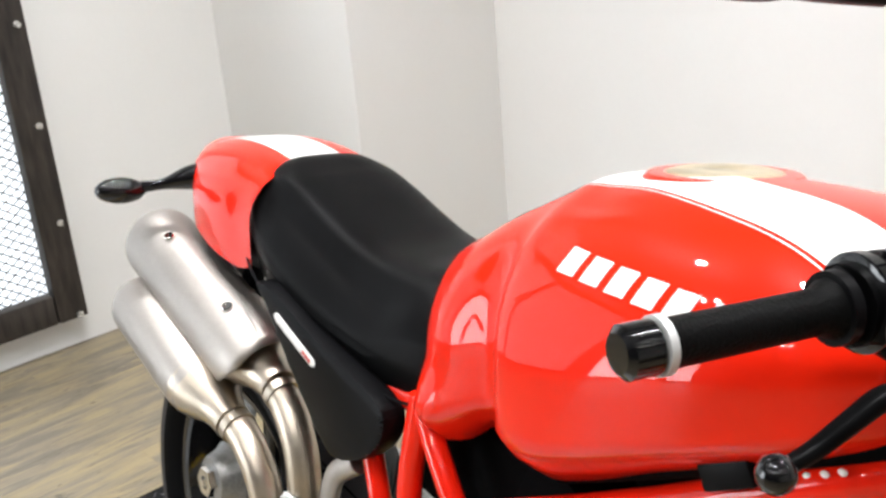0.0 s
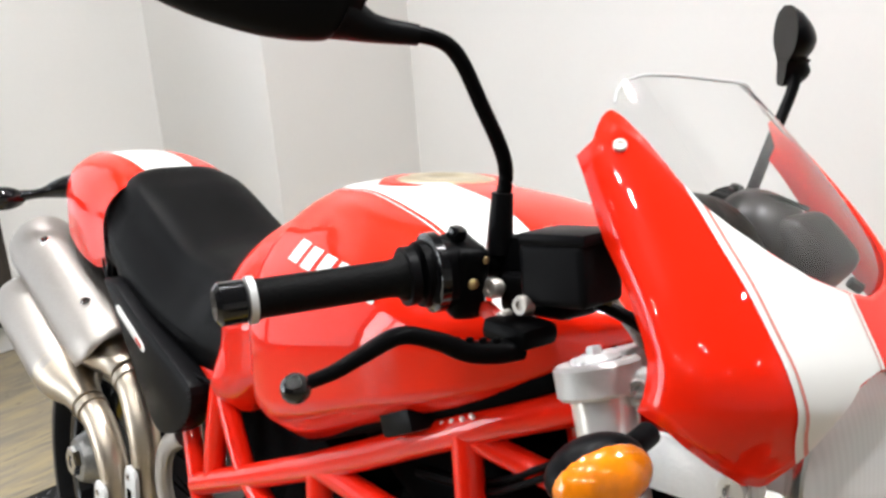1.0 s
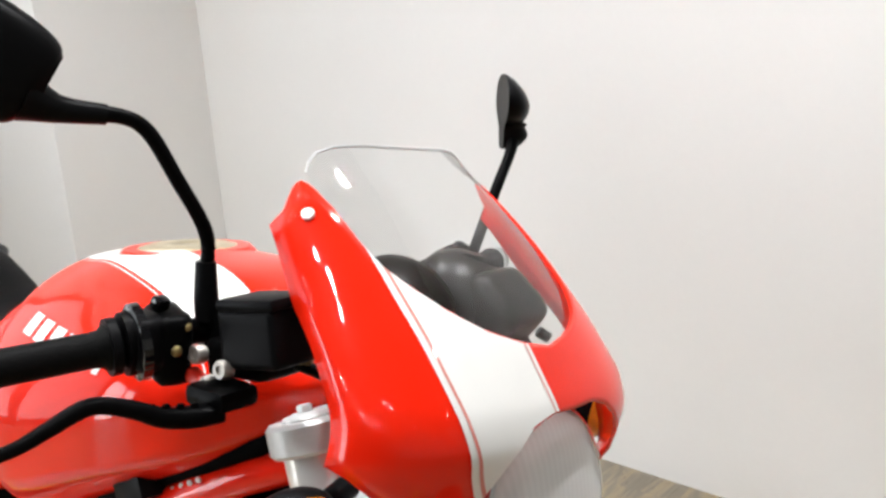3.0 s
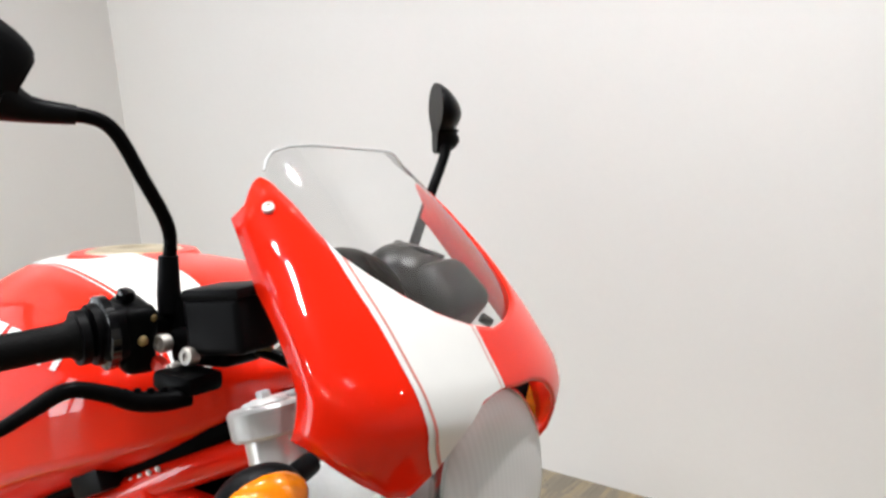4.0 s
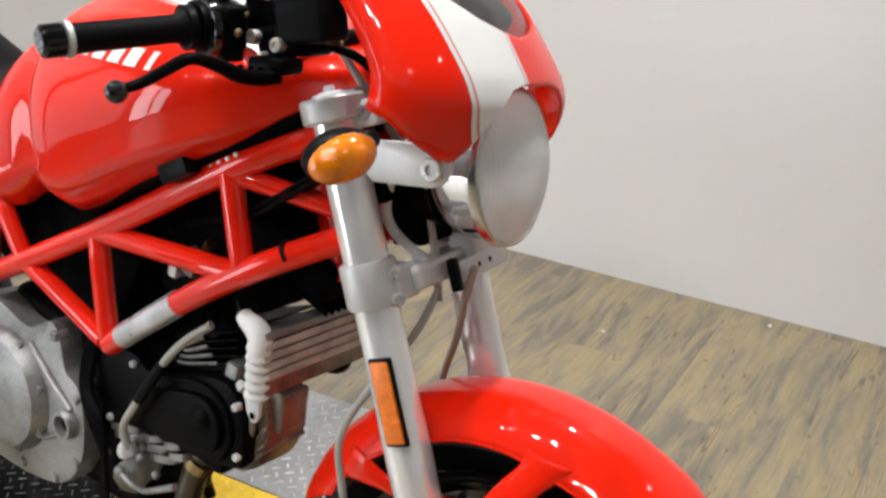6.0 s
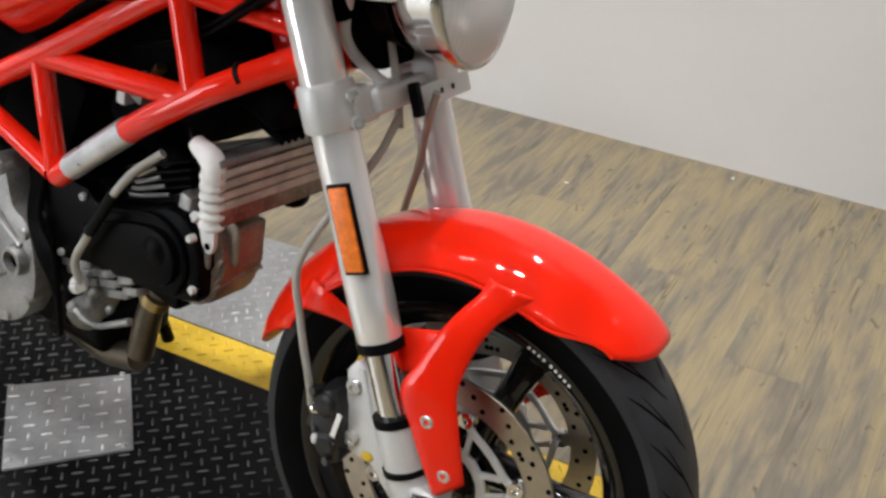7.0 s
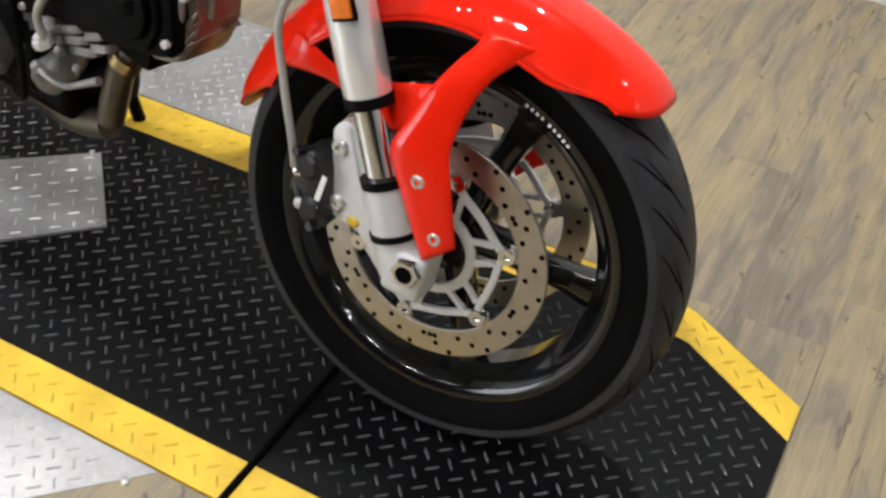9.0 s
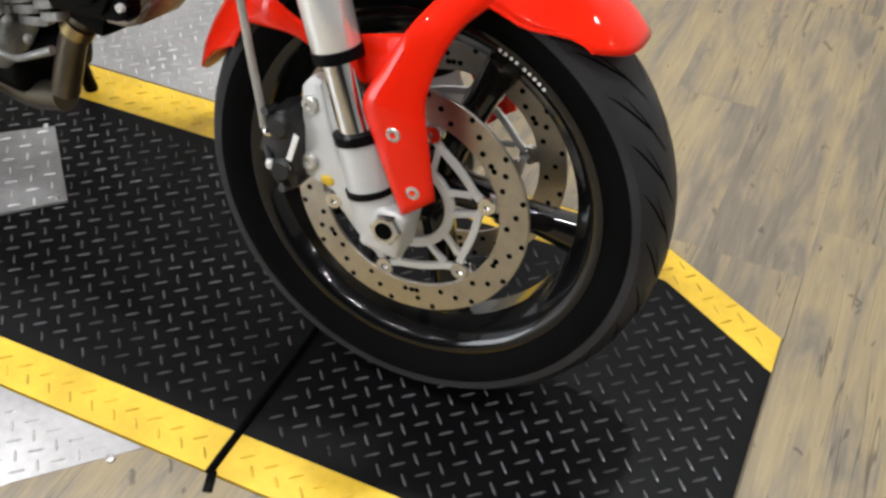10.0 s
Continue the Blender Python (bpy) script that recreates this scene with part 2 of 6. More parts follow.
def bolt(c, axis, r=0.008, h=0.006, parent=None, name="bolt", material=None, space=None):
    bm = lathe([(0, h * 0.55), (r * 0.45, h * 0.55), (r * 0.45, h), (r * 0.85, h), (r, h * 0.7), (r, -h)], c, axis, 14)
    return part(name, bm, material or BOLTSTEEL, parent, space=space)


def ease(v):
    v = min(1.0, max(0.0, v))
    return v * v * (3 - 2 * v)


def interp(table, x):
    xs = [t[0] for t in table]
    return [float(np.interp(x, xs, [t[k] for t in table])) for k in range(1, len(table[0]))]


def smooth_interp(table, x):
    """Like interp, with eased tangents."""
    table = sorted(table)
    xs = [t[0] for t in table]
    i = max(0, min(len(xs) - 2, int(np.searchsorted(xs, x)) - 1))
    h = xs[i + 1] - xs[i]
    u = min(1, max(0, (x - xs[i]) / h))
    out = []
    for k in range(1, len(table[0])):
        p = [t[k] for t in table]
        m0 = (p[i + 1] - p[i - 1]) / (xs[i + 1] - xs[i - 1]) if i > 0 else (p[1] - p[0]) / (xs[1] - xs[0])
        m1 = (p[i + 2] - p[i]) / (xs[i + 2] - xs[i]) if i + 2 < len(p) else (p[-1] - p[-2]) / (xs[-1] - xs[-2])
        out.append((2 * u**3 - 3 * u**2 + 1) * p[i] + (u**3 - 2 * u**2 + u) * h * m0 + (-2 * u**3 + 3 * u**2) * p[i + 1] + (u**3 - u**2) * h * m1)
    return out

# x, y and power of the ceiling spotlights
LAMPS = [(-2.2, 0.3, 62.0), (-0.9, 0.35, 64.0), (0.1, 0.9, 76.0), (1.7, 0.95, 12.0), (3.2, 0.9, 24.0), (3.2, -0.9, 24.0), (3.2, -2.6, 24.0)]
for x, y, p in ((-2.2, -2.6, 20.0), (-2.2, -0.9, 34.0), (-0.9, -2.6, 62.0), (-1.0, -0.9, 14.0), (0.4, -2.6, 62.0), (-0.15, -0.9, 36.0), (1.7, -2.6, 24.0), (1.4, -0.9, 8.0)):
    LAMPS += [(x - 0.13, y - 0.04, p / 2), (x + 0.13, y + 0.04, p / 2)]

# ---- room ----
def wall_box(name, a, b, height, thick, material, label):
    """A wall whose inner face runs from a to b, with its thickness to the left of that way."""
    (ax, ay), (bx, by) = a, b
    d = Vector((bx - ax, by - ay, 0))
    n = Vector((-d.y, d.x, 0)).normalized() * thick
    bm = bmesh.new()
    lo = [Vector((ax, ay, 0)), Vector((bx, by, 0)), Vector((bx, by, 0)) + n, Vector((ax, ay, 0)) + n]
    v = [bm.verts.new(p + Vector((0, 0, z))) for z in (-0.1, height) for p in lo]
    for f in ((0, 1, 2, 3), (4, 5, 6, 7), (0, 1, 5, 4), (1, 2, 6, 5), (2, 3, 7, 6), (3, 0, 4, 7)):
        bm.faces.new([v[i] for i in f])
    return tagged(part(name, bm, material, None), label, "wall", kind="structure")


WALL = mat("white_wall_paint", (0.80, 0.795, 0.78), 0.6, bump=0.12, bscale=70, vary=0.015, vscale=2.0, spec=0.3)
CEIL = mat("ceiling_paint", (0.10, 0.10, 0.105), 0.8, vary=0.1)
back = lambda x: 1.578 - 0.0665 * x
wall_box("wall_north", (5.3, back(5.3)), (-3.2, back(-3.2)), 3.0, -0.15, WALL, "plain white painted wall behind the motorcycle")
wall_box("wall_west", (-3.06, 1.95), (-3.06, -2.1), 3.0, -0.15, WALL, "white painted wall beside the mesh screen")
# walls out of view, made dark to keep reflections in the tank dark
FARWALL = mat("dark_unseen_wall", (0.07, 0.07, 0.072), 0.7, vary=0.1)
wall_box("wall_west_far", (-3.06, -2.1), (-3.06, -7.1), 3.0, -0.15, FARWALL, "unseen wall with a glazed door, darkened for the tank's reflections")
wall_box("wall_south", (-3.2, -7.0), (5.2, -7.0), 3.0, -0.15, FARWALL, "unseen far wall, darkened for the tank's reflections")
wall_box("wall_east", (5.2, -7.1), (5.2, 1.9), 3.0, -0.15, WALL, "plain white painted end wall")
col = block((0.70, 0.70, 3.0), (-2.72, 1.515, 1.5), bevel=0.006)
tagged(part("wall_pillar", col, WALL, None), "white painted square pillar in the corner", "pillar", kind="structure")
tagged(part("ceiling", block((8.8, 9.4, 0.12), (1.0, -2.6, 3.06), bevel=0), CEIL, None), "dark flat ceiling with recessed spotlights", "ceiling", kind="structure")

# glazed double door in the west wall, behind the camera
DAY = mat("overcast_daylight", (0.90, 0.95, 1.0), 0.6, vary=0.03, emit=9.0)
WINFRAME = mat("dark_door_frame", (0.05, 0.05, 0.05), 0.4)
win = tagged(new("window_1"), "dark-framed glazed shop door with bright daylight outside", "window", kind="structure")
for ya, yb in ((-4.15, -3.25), (-3.10, -2.20)):
    part("pane", block((0.012, yb - ya, 2.0), (-3.052, (ya + yb) / 2, 1.08), bevel=0.002), DAY, win, "bright daylight pane")
for y in (-4.20, -3.175, -2.15):
    part("window_frame", block((0.06, 0.11, 2.14), (-3.030, y, 1.08), bevel=0.004), WINFRAME, win)
for z in (0.045, 2.115):
    for y in (-3.6875, -2.6625):
        part("window_frame", block((0.05, 0.91, 0.07), (-3.030, y, z), bevel=0.004), WINFRAME, win)

# planks along y, each one its own piece
WOOD = bpy.data.materials.new("weathered_oak_plank")
WOOD.use_nodes = True
nt = WOOD.node_tree
pb = nt.nodes["Principled BSDF"]
pb.inputs["Roughness"].default_value = 0.42
tc = nt.nodes.new("ShaderNodeTexCoord")
oi = nt.nodes.new("ShaderNodeObjectInfo")
off = nt.nodes.new("ShaderNodeVectorMath")
off.operation = "MULTIPLY_ADD"
nt.links.new(oi.outputs["Random"], off.inputs[0])
off.inputs[1].default_value = (37, 53, 0)
nt.links.new(tc.outputs["Object"], off.inputs[2])


def stretched(scale, detail, rough=0.6, distort=0.0):
    mp = nt.nodes.new("ShaderNodeMapping")
    mp.inputs["Scale"].default_value = scale
    nt.links.new(off.outputs[0], mp.inputs[0])
    n = nt.nodes.new("ShaderNodeTexNoise")
    n.inputs["Scale"].default_value = 1.0
    n.inputs["Detail"].default_value = detail
    n.inputs["Roughness"].default_value = rough
    n.inputs["Distortion"].default_value = distort
    nt.links.new(mp.outputs[0], n.inputs["Vector"])
    return n


def ranged(value, low, high, to_low, to_high):
    n = nt.nodes.new("ShaderNodeMapRange")
    for key, v in (("From Min", low), ("From Max", high), ("To Min", to_low), ("To Max", to_high)):
        n.inputs[key].default_value = v
    nt.links.new(value, n.inputs["Value"])
    return n.outputs[0]


def maths(kind, a, b):
    n = nt.nodes.new("ShaderNodeMath")
    n.operation = kind
    for k, v in enumerate((a, b)):
        if isinstance(v, float):
            n.inputs[k].default_value = v
        else:
            nt.links.new(v, n.inputs[k])
    return n.outputs[0]


def tinted(fac, a, b):
    n = nt.nodes.new("ShaderNodeMix")
    n.data_type = "RGBA"
    nt.links.new(fac, n.inputs["Factor"])
    for key, v in (("A", a), ("B", b)):
        sock = [q for q in n.inputs if q.name == key and q.type == "RGBA"][0]
        if isinstance(v, tuple):
            sock.default_value = v
        else:
            nt.links.new(v, sock)
    return [q for q in n.outputs if q.type == "RGBA"][0]


# tan and grey weathered streaks, fine grain, thin cracks and dark specks
grain = stretched((150, 5.0, 1), 5, 0.62, 0.4)
patch = stretched((16, 2.6, 1), 5, 0.62, 1.3)
cloud = stretched((30, 5.5, 1), 4, 0.6, 0.8)
line = stretched((48, 2.0, 1), 2, 0.5, 0.6)
where = stretched((7, 2.6, 1), 2, 0.5, 0.3)
knots = stretched((46, 24, 1), 2, 0.5, 0.8)
mottle = maths("ADD", maths("MULTIPLY", patch.outputs["Fac"], 0.72), maths("MULTIPLY", cloud.outputs["Fac"], 0.28))
shade = maths("ADD", mottle, ranged(oi.outputs["Random"], 0.0, 1.0, -0.03, 0.03))
col_a = tinted(ranged(shade, 0.42, 0.58, 0.0, 1.0), (0.168, 0.143, 0.108, 1), (0.272, 0.214, 0.120, 1))
deep = ranged(shade, 0.36, 0.45, 0.55, 0.0)
col_b = tinted(deep, col_a, (0.120, 0.099, 0.070, 1))
crack = maths("MULTIPLY", ranged(maths("ABSOLUTE", maths("SUBTRACT", line.outputs["Fac"], 0.5), 0.0), 0.004, 0.018, 0.75, 0.0), ranged(where.outputs["Fac"], 0.47, 0.56, 0.0, 1.0))
speck = ranged(knots.outputs["Fac"], 0.27, 0.31, 0.75, 0.0)
col_c = tinted(maths("MAXIMUM", crack, speck), col_b, (0.070, 0.055, 0.037, 1))
hs = nt.nodes.new("ShaderNodeHueSaturation")
nt.links.new(col_c, hs.inputs["Color"])
nt.links.new(ranged(grain.outputs["Fac"], 0.3, 0.7, 0.84, 1.13), hs.inputs["Value"])
nt.links.new(hs.outputs[0], pb.inputs["Base Color"])
wb = nt.nodes.new("ShaderNodeBump")
wb.inputs["Strength"].default_value = 0.25
wb.inputs["Distance"].default_value = 0.001
nt.links.new(grain.outputs["Fac"], wb.inputs["Height"])
nt.links.new(wb.outputs[0], pb.inputs["Normal"])

JOINT = mat("floor_joint", (0.19, 0.156, 0.102), 0.8)
floor = tagged(part("floor", block((8.6, 9.3, 0.1), (1.0, -2.6, -0.056), bevel=0), JOINT, None), "weathered grey-brown wood plank floor", "floor", kind="structure")

# ---- lift let into the floor ----
X0, X1, Y0, Y1 = -2.1, 0.442, -0.264, 0.396
BLACKPLATE = mat("black_painted_tread_plate", (0.003, 0.003, 0.0034), 0.42, metal=0.0, spec=0.13, bump=0.2, bscale=120, vary=0.4, vscale=9)
# paler than the deck: wear on the treads, with glints put into the colour
WORN_GLINT_TREAD = mat("worn_glint_black_tread", (0.075, 0.075, 0.08), 0.24, spec=1.0, bump=0.2, bscale=160, vary=0.6, vscale=7)
YELLOWTREAD = mat("worn_yellow_tread", (0.66, 0.45, 0.05), 0.30, bump=0.2, bscale=90, vary=0.25, vscale=30)
YELLOW = mat("yellow_safety_paint", (0.66, 0.43, 0.03), 0.40, bump=0.2, bscale=90, vary=0.16, vscale=12)
# paler than the bare sheets, so part of the treads' glint is colour
SILVERTREAD = mat("polished_glint_aluminium_tread", (0.72, 0.72, 0.71), 0.26, metal=0.4, bump=0.1, bscale=160, vary=0.25, vscale=9)
SILVERPLATE = mat("bare_aluminium_tread_plate", (0.37, 0.37, 0.368), 0.40, metal=0.75, bump=0.15, bscale=90, vary=0.22, vscale=7)


def inside(poly, x, y):
    odd = False
    for (x1, y1), (x2, y2) in zip(poly, poly[1:] + poly[:1]):
        if (y1 > y) != (y2 > y) and x < (x2 - x1) * (y - y1) / (y2 - y1) + x1:
            odd = not odd
    return odd


def treads(poly, z, pitch, length, width, height, margin=0.012):
    """Raised lens-shaped treads, turned by 90 degrees in turn, joined into one mesh."""
    verts, faces = [], []
    xs, ys = [p[0] for p in poly], [p[1] for p in poly]
    h = pitch * 0.7071
    i0, i1 = int(min(xs) / h) - 1, int(max(xs) / h) + 1
    j0, j1 = int(min(ys) / h) - 1, int(max(ys) / h) + 1
    for i in range(i0, i1 + 1):
        for j in range(j0, j1 + 1):
            x, y = i * h, j * h
            if i % 2 != j % 2 or not all(inside(poly, x + dx, y + dy) for dx, dy in ((margin, 0), (-margin, 0), (0, margin), (0, -margin))):
                continue
            a = radians(45 if i % 2 else -45) - radians(4)
            ca, sa = math.cos(a), math.sin(a)
            n = len(verts)
            ring = ((-1, 0, 0), (-0.45, -0.75, 0), (0.45, -0.75, 0), (1, 0, 0), (0.45, 0.75, 0), (-0.45, 0.75, 0), (-0.5, 0, 1), (0.5, 0, 1))
            for u, v, w in ring:
                u, v = u * length / 2, v * width / 2
                verts.append((x + u * ca - v * sa, y + u * sa + v * ca, z + w * height))
            faces += [tuple(n + k for k in f) for f in ((0, 1, 6), (1, 2, 7, 6), (2, 3, 7), (3, 4, 7), (4, 5, 6, 7), (5, 0, 6))]
    me = bpy.data.meshes.new("tread")
    me.from_pydata(verts, [], faces)
    return me


def tread_plate(name, poly, z, thick, material, parent, pitch=0.0245, label=""):
    bm = bmesh.new()
    f = bm.faces.new([bm.verts.new((x, y, z - thick)) for x, y in poly])
    ret = bmesh.ops.extrude_face_region(bm, geom=[f])
    bmesh.ops.translate(bm, vec=(0, 0, thick), verts=[g for g in ret["geom"] if isinstance(g, bmesh.types.BMVert)])
    sheet = part(name, bm, material, parent, label)
    me = treads(poly, z - 0.0002, pitch, 0.0235, 0.0054, 0.0027)
    me.materials.append(WORN_GLINT_TREAD if material is BLACKPLATE else YELLOWTREAD if material is YELLOW else SILVERTREAD)
    t = new("treads", me)
    t.parent = sheet
    t["kind"] = "stuff"
    return sheet


lift = tagged(new("motorcycle_lift"), "black tread-plate motorcycle lift with yellow edges, flush with the floor", "lift")
SEAM = -0.151
tread_plate("deck_plate", [(X0, -0.198), (SEAM - 0.003, -0.198), (SEAM - 0.003, 0.306), (X0, 0.306)], 0.0, 0.008, BLACKPLATE, lift)
tread_plate("front_deck_plate", [(SEAM + 0.003, -0.198), (X1, -0.198), (X1, 0.193), (0.265, 0.303), (0.245, 0.306), (SEAM + 0.003, 0.306)], 0.0, 0.008, BLACKPLATE, lift)
tread_plate("yellow_edge", [(X0, Y0), (SEAM - 0.003, Y0), (SEAM - 0.003, -0.1982), (X0, -0.1982)], 0.0, 0.008, YELLOW, lift, label="yellow painted tread edge")
tread_plate("yellow_edge", [(SEAM + 0.003, Y0), (X1, Y0), (X1, -0.1982), (SEAM + 0.003, -0.1982)], 0.0, 0.008, YELLOW, lift, label="yellow painted tread edge")
tread_plate("yellow_edge", [(X0, 0.3062), (SEAM - 0.003, 0.3062), (SEAM - 0.003, Y1), (X0, Y1)], 0.0, 0.008, YELLOW, lift, label="yellow painted tread edge")
tread_plate("yellow_edge", [(SEAM + 0.003, 0.3062), (0.245, 0.3062), (0.2655, 0.3033), (X1, 0.1933), (X1, 0.262), (0.30, 0.345), (0.255, 0.372), (0.20, Y1 - 0.01), (0.16, Y1), (SEAM + 0.003, Y1)], 0.0, 0.008, YELLOW, lift, label="yellow painted tread edge with cut corner")
bm = sweep([(SEAM, 0.306, 0.001), (SEAM, -0.1, 0.001), (SEAM, Y0 - 0.002, 0.001)], 0.0055, 8, (0, 0, 1), 0)
part("hinge_rod", bm, ENGINE_BLACK, lift, "black hinge rod across the deck")
bm = block((0.012, 0.03, 0.006), (SEAM + 0.008, Y0 - 0.012, 0.0), (0, 0, 20), 0.002)
part("hinge_end", bm, ENGINE_BLACK, lift)

# bare filler plates beside the lift
def filler(poly, label, screws):
    root = tagged(new("filler_plate"), label, "floor plate", group="filler plates")
    tread_plate("sheet", poly, 0.0, 0.006, SILVERPLATE, root)
    for x, y in screws:
        bolt((x, y, 0.001), (0, 0, 1), 0.006, 0.002, root, "screw")
    return root


filler([(-2.1, -0.75), (-0.62, -0.75), (-0.36, -0.38), (-0.246, -0.268), (-2.1, -0.268)], "bare aluminium tread plate beside the lift", [(-0.272, -0.300), (-0.5, -0.5), (-0.9, -0.3)])
filler([(-2.1, 0.400), (-0.33, 0.400), (-0.42, 0.50), (-0.66, 0.735), (-2.1, 0.735)], "bare aluminium tread plate on the far side of the lift", [(-0.72, 0.70), (-1.2, 0.70)])
small = tagged(new("loose_plate"), "small bare aluminium tread plate screwed onto the black deck", "floor plate")
DULLPLATE = mat("dull_aluminium_tread_plate", (0.36, 0.36, 0.362), 0.36, metal=0.5, bump=0.15, bscale=90, vary=0.25, vscale=9)
tread_plate("sheet", [(-0.782, -0.077), (-0.634, 0.067), (-0.779, 0.213), (-0.945, 0.079)], 0.0065, 0.0045, DULLPLATE, small, pitch=0.03)
for x, y in ((-0.652, 0.064), (-0.79, -0.058), (-0.79, 0.205), (-0.928, 0.078)):
    bolt((x, y, 0.008), (0, 0, 1), 0.005, 0.002, small, "screw")

# ---- mesh screen on the west wall ----
DARKWOOD = mat("dark_stained_timber", (0.030, 0.024, 0.020), 0.6, bump=0.6, bscale=30, vary=0.5, vscale=14, stretch=(4, 4, 0.6))
WIRE = mat("grey_expanded_metal", (0.17, 0.17, 0.17), 0.5, metal=0.4, vary=0.2)
# the backing emits by itself, in place of daylight coming through the mesh
PANEL = mat("glowing_mesh_backing", (0.88, 0.94, 1.0), 0.6, vary=0.04, emit=1.35)
scr = tagged(new("mesh_screen"), "dark timber framed screen with grey metal mesh over glowing white panel", "screen")
YS = -2.04
part("backing", block((0.012, 2.46, 1.90), (-3.050, -0.75, 1.10), bevel=0.002), PANEL, scr, "white sheet glowing in place of daylight behind the mesh")
for y in (0.498, -0.75, YS):
    st = part("stile", block((0.05, 0.09, 2.0), (-3.020, y, 1.10), bevel=0.005), DARKWOOD, scr)
    for z in (0.11, 0.40, 0.69, 0.975, 1.26, 1.54, 1.82):
        bolt((-2.994, y + 0.02, z), (1, 0, 0), 0.010, 0.005, st, "bolt")
for z in (0.145, 2.055):
    for y in (-0.126, -1.395):
        part("rail", block((0.048, 1.150, 0.09), (-3.020, y, z), bevel=0.005), DARKWOOD, scr)
verts, faces = [], []


def wire(p, q, r=0.0024):
    n = len(verts)
    d = Vector(q) - Vector(p)
    s = d.cross(Vector((1, 0, 0))).normalized() * r
    for c in (p, q):
        for k in (s, Vector((r, 0, 0)), -s, Vector((-r, 0, 0))):
            verts.append(tuple(Vector(c) + k))
    for k in range(4):
        faces.append((n + k, n + (k + 1) % 4, n + 4 + (k + 1) % 4, n + 4 + k))


for sgn in (1, -1):
    k = -110
    while k < 170:
        c = k * 0.040
        z0, z1 = 0.19, 2.01
        pts = []
        for z in (z0, z1):
            pts.append((z - z0) / 0.72 * sgn + c - 0.75 if sgn > 0 else c - 0.75 - (z - z0) / 0.72)
        (ya, za), (yb, zb) = (pts[0], z0), (pts[1], z1)
        lo, hi = max(min(ya, yb), YS + 0.04), min(max(ya, yb), 0.455)
        if hi - lo > 0.01:
            f = lambda y: za + (zb - za) * (y - ya) / (yb - ya)
            wire((-3.032, lo, f(lo)), (-3.032, hi, f(hi)))
        k += 1
me = bpy.data.meshes.new("mesh_wire")
me.from_pydata(verts, [], faces)
me.materials.append(WIRE)
w = new("mesh_wire", me)
w.parent, w["kind"] = scr, "stuff"

# ---- motorcycle ----
bike = tagged(new("motorcycle"), "red sport motorcycle with white stripe, leaning on its side stand", "motorcycle")
bike.matrix_world = pose(-0.006, 0.0065, 0, -9)
AX = (0.007, 0.0, 0.2925)


def ring_shape(r0, r1, y, thick, seg=64, centre=AX, bev=0.0008):
    h = thick / 2
    return lathe([(r0, y - h + bev), (r0 + bev, y - h), (r1 - bev, y - h), (r1, y - h + bev), (r1, y + h - bev), (r1 - bev, y + h), (r0 + bev, y + h), (r0, y + h - bev)], centre, (0, 1, 0), seg, closed=True)


def polar(r, a, y=0.0, c=AX):
    return Vector((c[0] + r * math.cos(radians(a)), c[1] + y, c[2] + r * math.sin(radians(a))))


# tyre rubber with slanted grooves
TREAD = mat("grooved_tyre_rubber", (0.026, 0.026, 0.029), 0.5, spec=0.32, bump=0.1, bscale=240, vary=0.25, vscale=14)
nt = TREAD.node_tree
uvn = nt.nodes.new("ShaderNodeUVMap")
sep = nt.nodes.new("ShaderNodeSeparateXYZ")
nt.links.new(uvn.outputs[0], sep.inputs[0])
ab = nt.nodes.new("ShaderNodeMath"); ab.operation = "SUBTRACT"; ab.inputs[1].default_value = 0.5
nt.links.new(sep.outputs[1], ab.inputs[0])
ab2 = nt.nodes.new("ShaderNodeMath"); ab2.operation = "ABSOLUTE"
nt.links.new(ab.outputs[0], ab2.inputs[0])
ph = nt.nodes.new("ShaderNodeMath"); ph.operation = "MULTIPLY_ADD"; ph.inputs[1].default_value = 34.0
sl = nt.nodes.new("ShaderNodeMath"); sl.operation = "MULTIPLY"; sl.inputs[1].default_value = 9.0
nt.links.new(ab2.outputs[0], sl.inputs[0])
nt.links.new(sep.outputs[0], ph.inputs[0])
nt.links.new(sl.outputs[0], ph.inputs[2])
fr = nt.nodes.new("ShaderNodeMath"); fr.operation = "FRACT"
nt.links.new(ph.outputs[0], fr.inputs[0])
lt = nt.nodes.new("ShaderNodeMath"); lt.operation = "LESS_THAN"; lt.inputs[1].default_value = 0.12
nt.links.new(fr.outputs[0], lt.inputs[0])
lim = nt.nodes.new("ShaderNodeMath"); lim.operation = "LESS_THAN"; lim.inputs[1].default_value = 0.19
nt.links.new(ab2.outputs[0], lim.inputs[0])
gro = nt.nodes.new("ShaderNodeMath"); gro.operation = "MULTIPLY"
nt.links.new(lt.outputs[0], gro.inputs[0])
nt.links.new(lim.outputs[0], gro.inputs[1])
gb = nt.nodes.new("ShaderNodeBump"); gb.invert = True
gb.inputs["Strength"].default_value, gb.inputs["Distance"].default_value = 1.0, 0.006
nt.links.new(gro.outputs[0], gb.inputs["Height"])
old = next(n for n in nt.nodes if n.bl_idname == "ShaderNodeBump" and n != gb)
nt.links.new(old.outputs[0], gb.inputs["Normal"])
nt.links.new(gb.outputs[0], nt.nodes["Principled BSDF"].inputs["Normal"])


